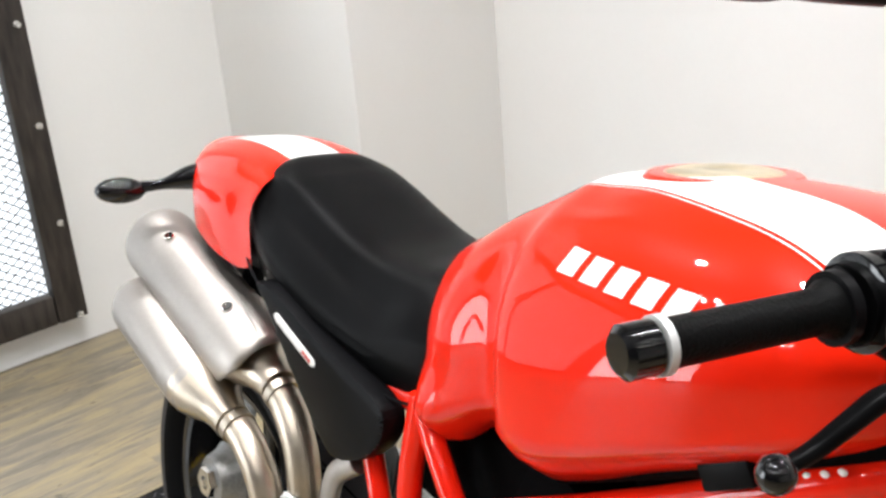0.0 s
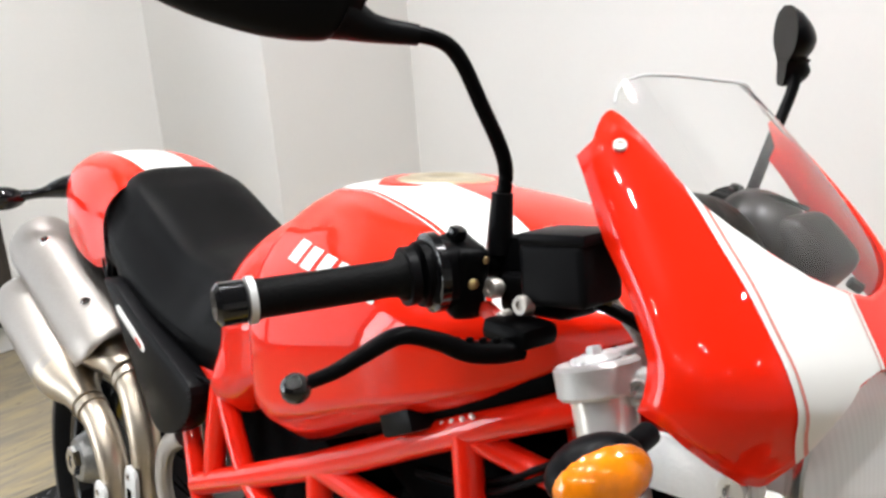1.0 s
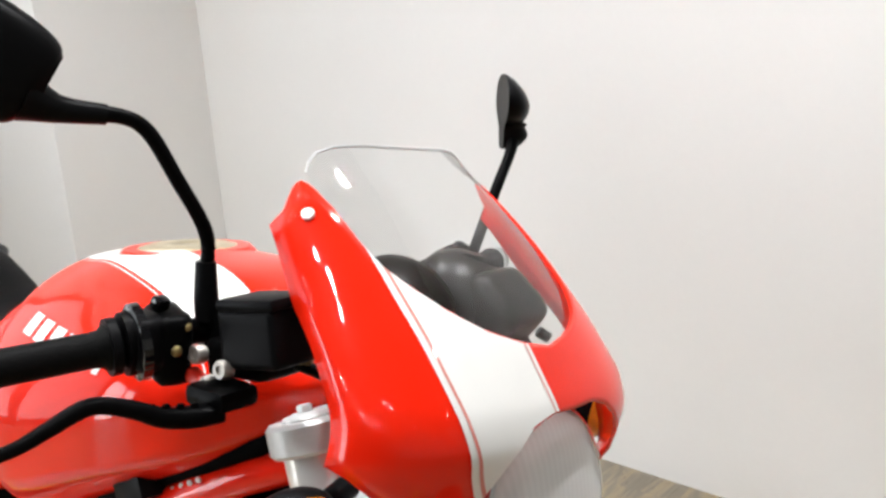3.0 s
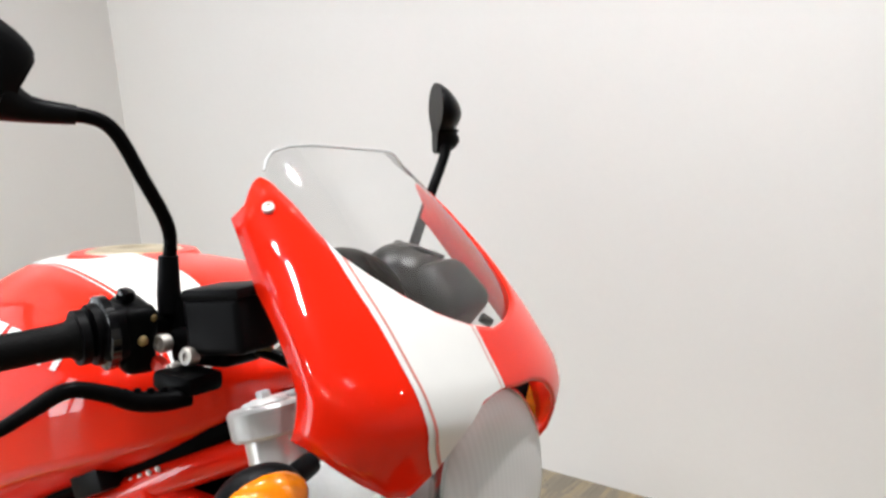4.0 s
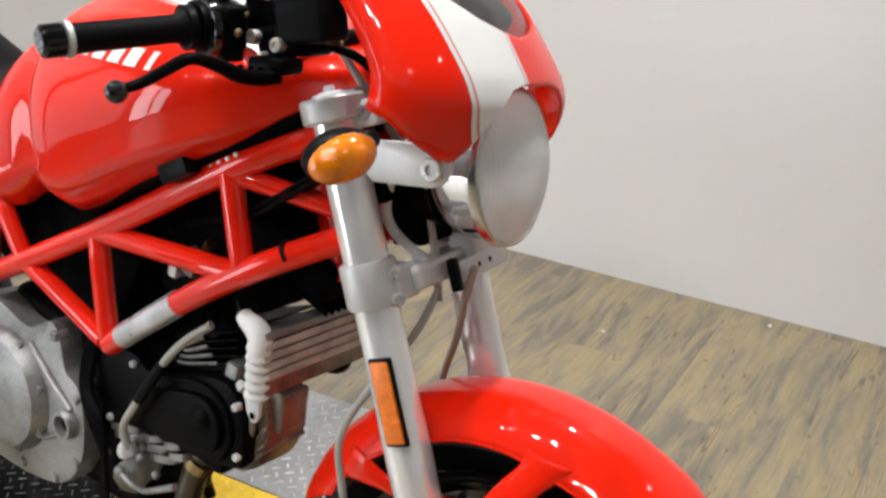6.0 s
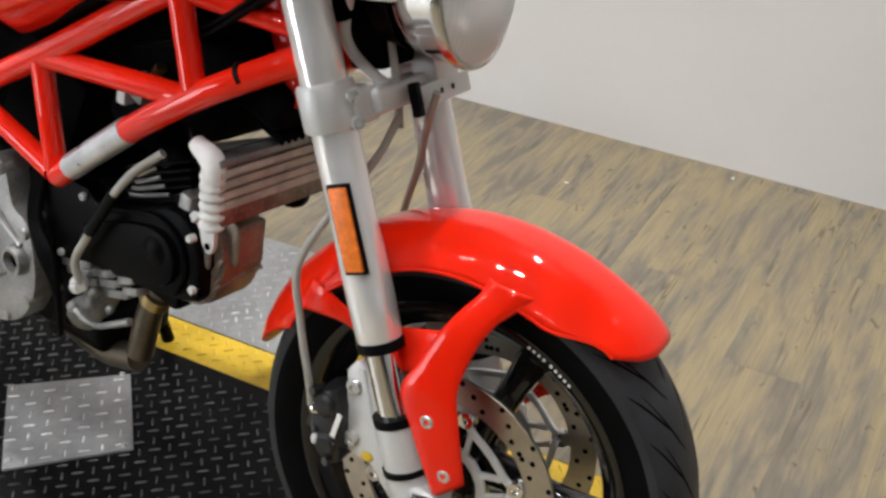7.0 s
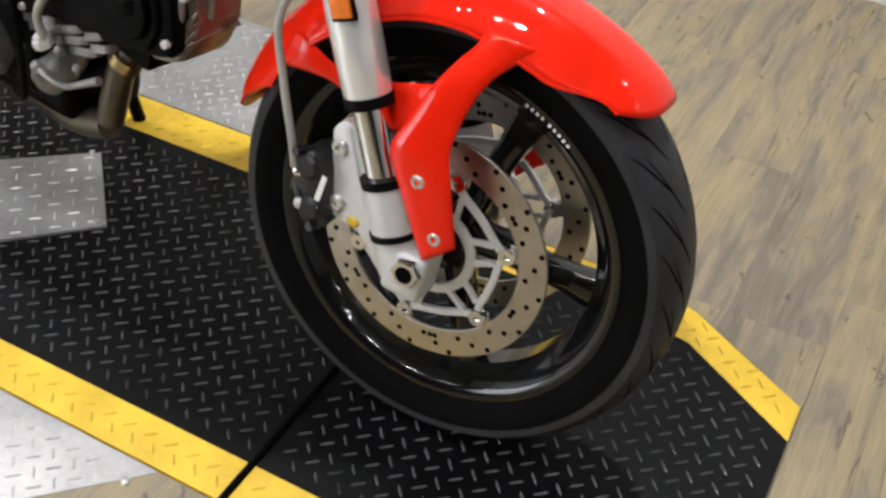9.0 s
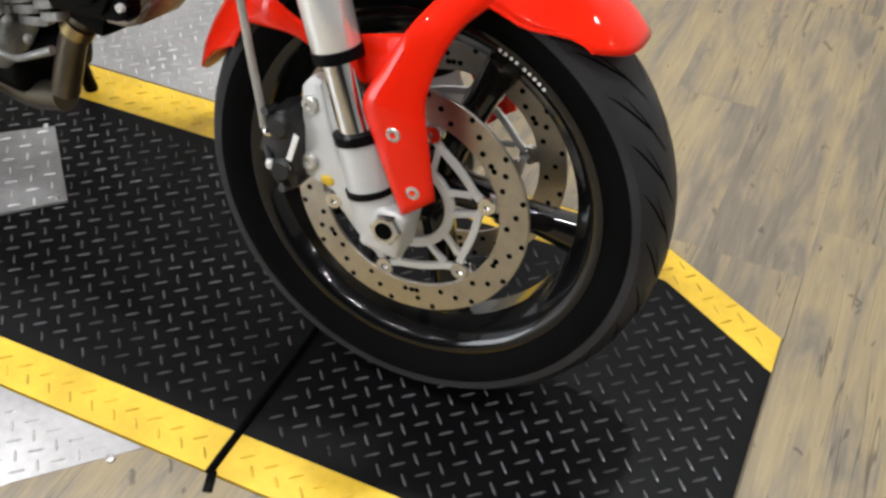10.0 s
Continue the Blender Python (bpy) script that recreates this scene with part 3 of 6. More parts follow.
def tyre_profile(r, w, rim):
    """Rounded tyre section from bead to bead."""
    pts = [(rim - 0.004, -w * 0.36), (rim + 0.008, -w * 0.415), (rim + 0.022, -w * 0.475), (rim + 0.036, -w * 0.5), (rim + 0.046, -w * 0.495)]
    for a in range(-72, 73, 8):
        s = math.sin(radians(a)) * 1.03
        pts.append((r - 0.030 * (1 - math.cos(radians(a))) * 1.05, w * 0.5 * s))
    pts += [(q, -y) for q, y in pts[4::-1]]
    return pts


def wheel(name, c, r, w, rim, spokes, phase, label):
    hub = lathe([(0.012, -0.055), (0.03, -0.055), (0.034, -0.045), (0.030, -0.03), (0.030, 0.03), (0.034, 0.045), (0.03, 0.055), (0.012, 0.055)], c, (0, 1, 0), 32, closed=True)
    h = w * 0.40
    prof = [(rim + 0.001, -h), (rim + 0.001, -h + 0.006), (rim - 0.010, -h + 0.012), (rim - 0.016, -h * 0.55), (rim - 0.030, -h * 0.3), (rim - 0.030, h * 0.3), (rim - 0.016, h * 0.55), (rim - 0.010, h - 0.012), (rim + 0.001, h - 0.006), (rim + 0.001, h),
            (rim - 0.006, h), (rim - 0.016, h - 0.006), (rim - 0.024, h * 0.6), (rim - 0.038, h * 0.34), (rim - 0.038, -h * 0.34), (rim - 0.024, -h * 0.6), (rim - 0.016, -h + 0.006), (rim - 0.006, -h)]
    lathe(prof, c, (0, 1, 0), 96, closed=True, bm=hub)
    ob = part(name, hub, GLOSSBLACK, bike, label)
    for k in range(spokes):
        a = phase + 360 / spokes * k
        bm = sweep([polar(0.026, a, 0, c), polar(0.07, a, 0, c), polar(0.13, a, 0, c), polar(rim - 0.034, a, 0, c)], [(0.022, 0.022), (0.019, 0.018), (0.017, 0.016), (0.024, 0.018)], 12, (0, 1, 0), 4, 3.0)
        part("spoke", bm, GLOSSBLACK, ob)
    bm = lathe(tyre_profile(r, w, rim), c, (0, 1, 0), 128)
    for f in bm.faces:
        q = f.calc_center_median() - Vector(c)
        f.material_index = 1 if math.hypot(q.x, q.z) > r - 0.034 else 0
    part("tyre", bm, [RUBBER, TREAD], ob, "black grooved road tyre")
    # slanted dark strips on both shoulders, the grooves' shade put in as colour
    bm = bmesh.new()
    for sgn in (-1, 1):
        for k in range(30):
            for y0, y1, sweep_a, off_a in ((0.10, 0.70, 17, 0), (0.34, 0.93, 13, 6)):
                a0 = k * 12 + off_a + (3 if sgn > 0 else 0)
                pair = []
                for i in range(9):
                    u = i / 8
                    yy = (y0 + (y1 - y0) * u)
                    al = math.asin(min(0.99, yy / 1.03))
                    rr = r - 0.030 * (1 - math.cos(al)) * 1.05 + 0.0004
                    hw = 0.55 * (1 - abs(2 * u - 1) ** 3) + 0.02
                    for e in (-1, 1):
                        pair.append(bm.verts.new(polar(rr, a0 + sweep_a * u ** 1.3 + e * hw, sgn * yy * w * 0.5, c)))
                for i in range(8):
                    bm.faces.new((pair[2 * i], pair[2 * i + 1], pair[2 * i + 3], pair[2 * i + 2]))
    gr_ = part("groove_shade", bm, HOLE_SHADE, ob, "dark slanted strips for the shade in the tread grooves")
    gr_["kind"] = "stuff"
    return ob


fw = wheel("front_wheel", AX, 0.2905, 0.118, 0.224, 5, -6, "gloss black cast alloy wheel")


def brake_disc(y, parent):
    sgn = -1 if y < 0 else 1
    # outer braking band with dark plugs, coloured as the shade in drilled holes
    band = ring_shape(0.1115, 0.147, y, 0.005, 96)
    d = part("brake_disc", band, DISC, parent, "drilled steel brake disc")
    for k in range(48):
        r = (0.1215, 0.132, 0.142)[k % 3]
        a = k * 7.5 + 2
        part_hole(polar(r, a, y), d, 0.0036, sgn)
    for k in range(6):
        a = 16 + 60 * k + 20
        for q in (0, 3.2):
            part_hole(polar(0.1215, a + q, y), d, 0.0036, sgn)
    # carrier: outer scalloped ring, paired arms, hub ring
    yc = y + sgn * 0.002
    car = ring_shape(0.046, 0.058, yc, 0.006, 48)
    c = part("disc_carrier", car, ALLOY, parent, "silver alloy disc carrier")
    for k in range(6):
        a = 16 + 60 * k
        for s in (-1, 1):
            own = sweep([polar(0.053, a + s * 15, yc), polar(0.068, a + s * 11, yc), polar(0.083, a + s * 8, yc)], [(0.0044, 0.003), (0.0036, 0.003), (0.0044, 0.003)], 8, (0, 1, 0), 4, 4)
            part("arm", own, ALLOY, c)
        arc = sweep([polar(0.094, a + 2, yc), polar(0.0875, a + 9, yc), polar(0.0845, a + 20, yc), polar(0.084, a + 30, yc), polar(0.0845, a + 40, yc), polar(0.0875, a + 51, yc), polar(0.094, a + 58, yc)], [(0.0048, 0.003)] * 7, 8, (0, 1, 0), 4, 4)
        part("arc", arc, ALLOY, c)
        bob = lathe([(0, 0.004), (0.004, 0.004), (0.004, 0.007), (0.010, 0.007), (0.0115, 0.005), (0.0115, -0.005)], polar(0.0995, a, y), (0, sgn, 0), 18)
        part("bobbin", bob, CHROME, c)
        ear = sweep([polar(0.0995, a, y), polar(0.116, a, y)], [(0.011, 0.0022)] * 2, 8, (0, 1, 0), 0, 4)
        part("lug", ear, DISC, d)
    return d


HOLEMESH = {}


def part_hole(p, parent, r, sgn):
    """A dark plug just proud of the face: a drilled hole's shade put into colour."""
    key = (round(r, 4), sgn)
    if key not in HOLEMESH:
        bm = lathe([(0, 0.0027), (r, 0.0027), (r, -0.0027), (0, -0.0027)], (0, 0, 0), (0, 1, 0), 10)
        ob = part("drilling_shade", bm, HOLE_SHADE, parent)
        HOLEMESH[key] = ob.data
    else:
        ob = new("drilling_shade", HOLEMESH[key])
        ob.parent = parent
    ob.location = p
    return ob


brake_disc(-0.066, fw)
brake_disc(0.066, fw)
# white bars in place of the rim lettering
for k in range(9):
    a = 52 + k * 1.9 + (0.9 if k > 4 else 0)
    bm = block((0.0036, 0.001, 0.0030), (0, 0, 0), bevel=0)
    bm.transform(Matrix.Translation(polar(0.2175, a, -0.0475)) @ pose(0, 0, 0, 0, 90 - a, 0))
    part("rim_mark", bm, WHITE, fw)

# ---- fork ----
fx = lambda z: -0.009 - 0.3205 * (z - 0.277)
FD = Vector((-0.3205, 0, 1)).normalized()


def at_fork(z, y, dx=0.0):
    return Vector((fx(z) + dx, y, z))


def fork_leg(y):
    sgn = -1 if y < 0 else 1
    up = sweep([at_fork(0.475, y), at_fork(0.480, y), at_fork(0.53, y), at_fork(0.56, y), at_fork(0.60, y), at_fork(0.930, y)], [0.0255, 0.0275, 0.0280, 0.0280, 0.0265, 0.0265], 32, (0, 1, 0), 0)
    leg = part("fork_tube", up, FORK, bike, "polished silver upside-down fork tube")
    part("dust_seal", sweep([at_fork(0.466, y), at_fork(0.478, y)], 0.0285, 28, (0, 1, 0), 0), PLASTIC, leg, "black rubber dust seal")
    part("slider", sweep([at_fork(0.36, y), at_fork(0.47, y)], 0.0213, 28, (0, 1, 0), 0), CHROME, leg, "chromed inner fork tube")
    foot = sweep([at_fork(0.262, y), at_fork(0.275, y), at_fork(0.32, y), at_fork(0.375, y), at_fork(0.384, y)], [(0.024, 0.022), (0.031, 0.026), (0.029, 0.027), (0.027, 0.027), (0.024, 0.024)], 24, (0, 1, 0), 2)
    part("axle_casting", foot, ALLOY, leg, "grey cast fork foot")
    part("foot_band", sweep([at_fork(0.318, y), at_fork(0.325, y)], 0.0305, 24, (0, 1, 0), 0), PLASTIC, leg)
    part("foot_collar", sweep([at_fork(0.378, y), at_fork(0.388, y)], 0.0288, 24, (0, 1, 0), 0), PLASTIC, leg)
    part("axle_boss", block((0.052, 0.05, 0.062), (0.002, y, 0.283), (0, 8, 0), 0.010, 3), ALLOY, leg)
    nut = lathe([(0, 0.004), (0.011, 0.004), (0.011, 0.010), (0.017, 0.010), (0.019, 0.007), (0.019, 0)], (0.009, y + sgn * 0.024, 0.292), (0, sgn, 0), 6 if y < 0 else 20)
    part("axle_nut", nut, CHROME, leg)
    cup = lathe([(0.0, 0.0105), (0.0105, 0.0105), (0.0105, 0.009)], (0.009, y + sgn * 0.0242, 0.292), (0, sgn, 0), 20)
    part("axle_bore_shade", cup, HOLE_SHADE, leg)
    # top of the tube above the clamp
    part("tube_top", sweep([at_fork(0.930, y), at_fork(0.940, y)], 0.0215, 24, (0, 1, 0), 0), FORK, leg)
    part("fork_cap", lathe([(0, 0.004), (0.012, 0.004), (0.014, 0.003), (0.020, 0.002), (0.022, 0)], at_fork(0.9395, y), FD, 20), ALLOY, leg)
    part("cap_stud", lathe([(0, 0.008), (0.006, 0.008), (0.007, 0.006), (0.007, 0)], at_fork(0.942, y), FD, 6), ALLOY, leg)
    return leg


near_leg = fork_leg(-0.103)
far_leg = fork_leg(0.103)
for y, leg in ((-0.103, near_leg), (0.103, far_leg)):
    s = -1 if y < 0 else 1
    rp = at_fork(0.611, y + s * 0.0265, 0.009)
    part("reflector_back", block((0.030 if s < 0 else 0.012, 0.006 if s < 0 else 0.004, 0.104), rp, (0, -17.8, 0), 0.002), PLASTIC, leg)
    part("reflector", block((0.024 if s < 0 else 0.010, 0.006 if s < 0 else 0.004, 0.096), rp + Vector((0, s * 0.003, 0)), (0, -17.8, 0), 0.002), REFLECTOR, leg, "orange side reflector")

# lower clamp
tri = part("lower_yoke", block((0.050, 0.15, 0.030), (fx(0.735) + 0.022, 0, 0.735), (0, -17.8, 0), 0.008, 3), ALLOY, bike, "grey cast lower fork yoke")
for y in (-0.103, 0.103):
    part("clamp", sweep([at_fork(0.710, y), at_fork(0.714, y), at_fork(0.756, y), at_fork(0.760, y)], [0.0305, 0.0325, 0.0325, 0.0305], 28, (0, 1, 0), 0), ALLOY, tri)
    part("clamp_web", block((0.044, 0.045, 0.042), at_fork(0.735, y * 0.80, 0.016), (0, -17.8, 0), 0.007, 3), ALLOY, tri)
    s = -1 if y < 0 else 1
    for z in (0.724, 0.752):
        bolt(at_fork(z, y * 1.02 if y < 0 else y * 0.9, 0.034), (0.80, -0.55 if y < 0 else 0.3, 0.25), 0.0080, 0.006, tri, "clamp_bolt")
part("horn_bracket", block((0.010, 0.118, 0.026), (fx(0.735) + 0.058, 0.047, 0.737), (0, -17.8, 0), 0.003), ALLOY, tri)
part("bracket_plate", block((0.034, 0.052, 0.048), (fx(0.735) + 0.036, 0.060, 0.762), (0, -17.8, 0), 0.004), ALLOY, tri)
part("bracket_clip", block((0.012, 0.012, 0.040), (fx(0.735) + 0.060, -0.018, 0.737), (0, -17.8, 0), 0.003), PLASTIC, tri)
for y in (0.035, 0.062):
    part("bracket_hole_shade", lathe([(0, 0.0056), (0.0035, 0.0056)], (fx(0.735) + 0.058, y, 0.737), (0.95, 0, 0.3), 12), HOLE_SHADE, tri)
# upper clamp
top = part("upper_yoke", block((0.06, 0.16, 0.022), (fx(0.930) - 0.012, 0, 0.928), (0, -17.8, 0), 0.006, 3), ALLOY, bike, "grey cast upper fork yoke")
for y in (-0.103, 0.103):
    part("clamp", sweep([at_fork(0.911, y), at_fork(0.914, y), at_fork(0.935, y), at_fork(0.938, y)], [0.0335, 0.0365, 0.0365, 0.0335], 28, (0, 1, 0), 0), ALLOY, top)
    part("clamp_ear", block((0.040, 0.024, 0.030), at_fork(0.924, y * 0.86, 0.036), (0, -17.8, 0), 0.006, 3), ALLOY, top)
    bolt(at_fork(0.926, y * 0.86 - 0.013 if y < 0 else y * 0.86 + 0.013, 0.039), (0.5, -0.85 if y < 0 else 0.85, 0.15), 0.0085, 0.006, top, "clamp_bolt")
part("steering_stem", sweep([(-0.255, 0, 0.72), (-0.31, 0, 0.93)], 0.028, 20, (0, 1, 0), 0), ENGINE_BLACK, bike)

# ---- mudguard ----
def fender_point(v, s):
    """v: 0 at the front lip, 1 at the rear tip; s: -1 to 1 across."""
    a0, a1 = 46.0 + 5.5 * abs(s) ** 3, 168.5 - 19 * abs(s) ** 2.2
    a = a0 + (a1 - a0) * v
    lip = ease(v / 0.05) * ease((1 - v) / 0.05)
    hw = 0.066 + 0.011 * ease(v / 0.16) - 0.010 * max(0.0, (a - 125) / 45)
    drop = (0.049 - 0.006 * ease((a - 75) / 15) * ease((118 - a) / 20)) * (0.40 + 0.60 * ease(v / 0.16))
    r = 0.3185 + 0.002 * max(0.0, (a - 130) / 38) - drop * abs(s) ** 2.5 - 0.003 * (1 - lip)
    return polar(r, a, hw * math.copysign(abs(s) ** 0.90, s))


rows = [[fender_point(v, s) for s in np.linspace(-1, 1, 33)] for v in np.linspace(0, 1, 73)]
fender = part("front_mudguard", skin(rows), RED, bike, "glossy red front mudguard", thick=0.0035)
part("rolled_edge", sweep([fender_point(v, -1) for v in np.linspace(0, 1, 40)], 0.0022, 8, (0, 1, 0), 0), RED, fender)
part("rolled_edge", sweep([fender_point(v, 1) for v in np.linspace(0, 1, 40)], 0.0022, 8, (0, 1, 0), 0), RED, fender)


def ribbon(rows_, bow, n=5):
    """A bowed strip between pairs of edge points, given along its length."""
    lefts, rights = spline([a for a, b in rows_], n), spline([b for a, b in rows_], n)
    out = []
    for a, b in zip(lefts, rights):
        side = -1 if (a.y + b.y) < 0 else 1
        out.append([a.lerp(b, u) + Vector((0, side * bow * (1 - (2 * u - 1) ** 4), 0)) for u in (0, 0.06, 0.15, 0.3, 0.5, 0.7, 0.85, 0.94, 1)])
    return skin(out)


# edges of the forward arm from its foot up to the mudguard, and of the plate behind the fork
ARM = [((0.025, 0.122, 0.313), (0.059, 0.120, 0.341)), ((0.005, 0.123, 0.356), (0.052, 0.121, 0.380)), ((-0.012, 0.122, 0.393), (0.045, 0.120, 0.415)),
       ((-0.029, 0.120, 0.434), (0.038, 0.116, 0.449)), ((-0.012, 0.113, 0.472), (0.042, 0.107, 0.482)), ((0.004, 0.103, 0.508), (0.051, 0.097, 0.511)),
       ((0.021, 0.091, 0.535), (0.063, 0.086, 0.533)), ((0.038, 0.080, 0.557), (0.079, 0.075, 0.549)), ((0.044, 0.070, 0.575), (0.094, 0.066, 0.566))]
BACK = [((0.010, 0.102, 0.512), (-0.002, 0.108, 0.470)), ((-0.056, 0.085, 0.490), (-0.052, 0.086, 0.434)), ((-0.103, 0.071, 0.474), (-0.101, 0.071, 0.443)),
        ((-0.138, 0.071, 0.482), (-0.137, 0.071, 0.462)), ((-0.168, 0.073, 0.500), (-0.180, 0.074, 0.466)), ((-0.193, 0.066, 0.505), (-0.213, 0.066, 0.460))]
for y in (-1, 1):
    mirror_y = lambda p: Vector((p[0], y * p[1], p[2]))
    part("stay", ribbon([(mirror_y(a), mirror_y(b)) for a, b in ARM], 0.005), RED, fender, "red stay bolted to the fork foot", thick=0.007)
    part("rear_stay", ribbon([(mirror_y(a), mirror_y(b)) for a, b in BACK], 0.003), RED, fender, thick=0.005)
    for x, z in ((0.010, 0.409), (0.037, 0.347)):
        bolt((x, y * 0.126, z), (0, y, 0), 0.0085, 0.005, fender, "stay_bolt")

# ---- caliper and hoses ----
def caliper(y):
    s = -1 if y < 0 else 1
    out = spline([(-0.121, 0, 0.420), (-0.106, 0, 0.436), (-0.086, 0, 0.424), (-0.066, 0, 0.372), (-0.048, 0, 0.317), (-0.020, 0, 0.272), (-0.046, 0, 0.262), (-0.078, 0, 0.298), (-0.104, 0, 0.306), (-0.122, 0, 0.318), (-0.119, 0, 0.365)], 2)
    br = plate([(p.x, p.z) for p in out], 0.016, 0.004, place=Matrix.Translation((0, y, 0)))
    b = part("caliper_bracket", br, ALLOY, bike, "light grey cast caliper bracket")
    part("bracket_rib", sweep([(-0.100, y + s * 0.008, 0.428), (-0.088, y + s * 0.009, 0.385), (-0.072, y + s * 0.008, 0.335)], [(0.005, 0.003)] * 3, 8, (0, 1, 0), 3), ALLOY, b)
    for q in ((-0.108, 0.402), (-0.109, 0.330)):
        bolt((q[0], y + s * 0.008, q[1]), (0, s, 0), 0.0105, 0.006, b, "bracket_bolt")
    part("paint_mark", ball((-0.086, y + s * 0.008, 0.311), (0.009, 0.003, 0.007)), YELLOW, b)
    out = [(-0.150, 0.390), (-0.126, 0.398), (-0.116, 0.375), (-0.114, 0.300), (-0.128, 0.288), (-0.150, 0.298), (-0.166, 0.345)]
    c = part("brake_caliper", plate(out, 0.046, 0.008, place=Matrix.Translation((0, y + s * 0.002, 0))), CALIPER, bike, "black brake caliper with white marks")
    for q in ((-0.140, 0.372), (-0.136, 0.318)):
        part("piston_boss", lathe([(0, 0.008), (0.011, 0.008), (0.016, 0.004), (0.018, -0.01)], (q[0], y + s * 0.022, q[1]), (0, s, 0), 20), CALIPER, c)
    part("caliper_bridge", block((0.012, 0.050, 0.03), (-0.160, y - s * 0.004, 0.345), (0, 15, 0), 0.004), CALIPER, c)
    for q in ((-0.150, 0.388), (-0.128, 0.296)):
        part("caliper_pin", sweep([(q[0], y + s * 0.012, q[1]), (q[0] - 0.004, y + s * 0.032, q[1] + 0.002)], 0.0055, 10, (0, 0, 1), 0), CALIPER, c)
    part("caliper_mark", block((0.007, 0.0012, 0.036), (-0.121, y + s * 0.0262, 0.351), (0, 16, 0), 0.0004), WHITE, c, "white bar of lettering")
    part("caliper_disc_mark", lathe([(0.0, 0.001), (0.0075, 0.001), (0.0085, -0.004)], (-0.130, y + s * 0.0265, 0.322), (0, s, 0), 18), CHROME, c)
    part("bleed_nipple", sweep([(-0.158, y + s * 0.020, 0.345), (-0.150, y + s * 0.026, 0.330)], 0.0045, 10, (0, 1, 0), 0), CALIPER, c)
    part("bleed_cap", ball((-0.150, y + s * 0.026, 0.322), (0.006, 0.006, 0.008)), ALLOY, c)
    part("banjo", ball((-0.154, y + s * 0.022, 0.362), 0.0085), CHROME, c)
    b.location.x = c.location.x = 0.005
    return c


caliper(-0.094)
caliper(0.094)
part("brake_hose", sweep([(-0.154, -0.118, 0.366), (-0.158, -0.120, 0.40), (-0.176, -0.115, 0.47), (-0.182, -0.115, 0.54), (-0.150, -0.10, 0.61), (-0.120, -0.06, 0.67), (-0.115, -0.02, 0.715)], 0.0048, 12, (0, 1, 0), 6), HOSE, bike, "grey braided brake hose")
part("brake_hose", sweep([(-0.166, 0.100, 0.352), (-0.18, 0.108, 0.45), (-0.17, 0.10, 0.54), (-0.125, 0.05, 0.63), (-0.095, 0.01, 0.70), (-0.080, 0.0, 0.745)], 0.0048, 12, (0, 1, 0), 6), HOSE, bike, "grey braided brake hose")
part("brake_hose", sweep([(-0.115, -0.018, 0.70), (-0.125, -0.018, 0.76), (-0.15, -0.02, 0.84), (-0.20, -0.05, 0.93), (-0.22, -0.09, 0.99)], 0.0048, 12, (0, 1, 0), 6), HOSE, bike, "grey braided brake hose")
part("speedometer_cable", sweep([(-0.11, 0.0, 0.73), (-0.15, -0.03, 0.76), (-0.17, -0.055, 0.80), (-0.165, -0.06, 0.85)], 0.0065, 12, (0, 1, 0), 6), WHITEHOSE, bike, "pale grey cable")

# ---- headlamp ----
HL = (-0.047, 0.004, 0.8705)
HN = Vector((1, 0.0, 0.10)).normalized()
shell = lathe([(0.0, -0.088), (0.030, -0.086), (0.056, -0.078), (0.074, -0.064), (0.082, -0.046), (0.0845, -0.030), (0.086, -0.012), (0.0885, -0.003), (0.0885, 0.0), (0.086, 0.001), (0.084, -0.004)], HL, HN, 56)
lamp_body = part("headlamp", shell, CHROME, bike, "round chromed headlamp")
bowl = lathe([(0.084, -0.004), (0.078, -0.016), (0.066, -0.032), (0.050, -0.046), (0.030, -0.056), (0.016, -0.060), (0.0, -0.060)], HL, HN, 56)
part("reflector_bowl", bowl, BOWL, lamp_body, "bright fluted reflector bowl")
gl = lathe([(0.0865, 0.000), (0.0850, 0.007), (0.076, 0.014), (0.055, 0.021), (0.028, 0.0245), (0.0, 0.0255)], HL, HN, 64)
part("lens", gl, LENS, lamp_body, "fluted glass lens, bright reflections painted in as milky white", visible_shadow=False)
part("rim", lathe([(0.0845, 0.0045), (0.0870, 0.0075), (0.0905, 0.0060), (0.0920, 0.001), (0.0915, -0.005), (0.0885, -0.007)], HL, HN, 64), RIMSTEEL, lamp_body, "polished lamp rim")
part("bulb", ball(Vector(HL) - HN * 0.030, (0.014, 0.011, 0.011)), CHROME, lamp_body)
part("bulb_holder", sweep([Vector(HL) - HN * 0.058, Vector(HL) - HN * 0.036], [0.014, 0.010], 16, (0, 1, 0), 0), ALLOY, lamp_body)
part("bowl_vent", sweep([Vector(HL) - HN * 0.040 + Vector((0, -0.0825, 0.050)), Vector(HL) - HN * 0.028 + Vector((0, -0.0845, 0.036))], 0.006, 10, (0, 1, 0), 0), PLASTIC, lamp_body)
for y in (-1, 1):
    bk = plate([(-0.171, 0.900), (-0.077, 0.908), (-0.065, 0.903), (-0.057, 0.894), (-0.055, 0.884), (-0.059, 0.872), (-0.069, 0.863), (-0.079, 0.860), (-0.151, 0.855), (-0.161, 0.862)], 0.010, 0.004, place=Matrix.Translation((0, y * 0.112, 0)))
    b = part("headlamp_bracket", bk, ALLOY, bike, "grey alloy headlamp bracket")
    bolt((-0.075, y * 0.117, 0.882), (0, y, 0), 0.0135, 0.008, b, "bracket_bolt")
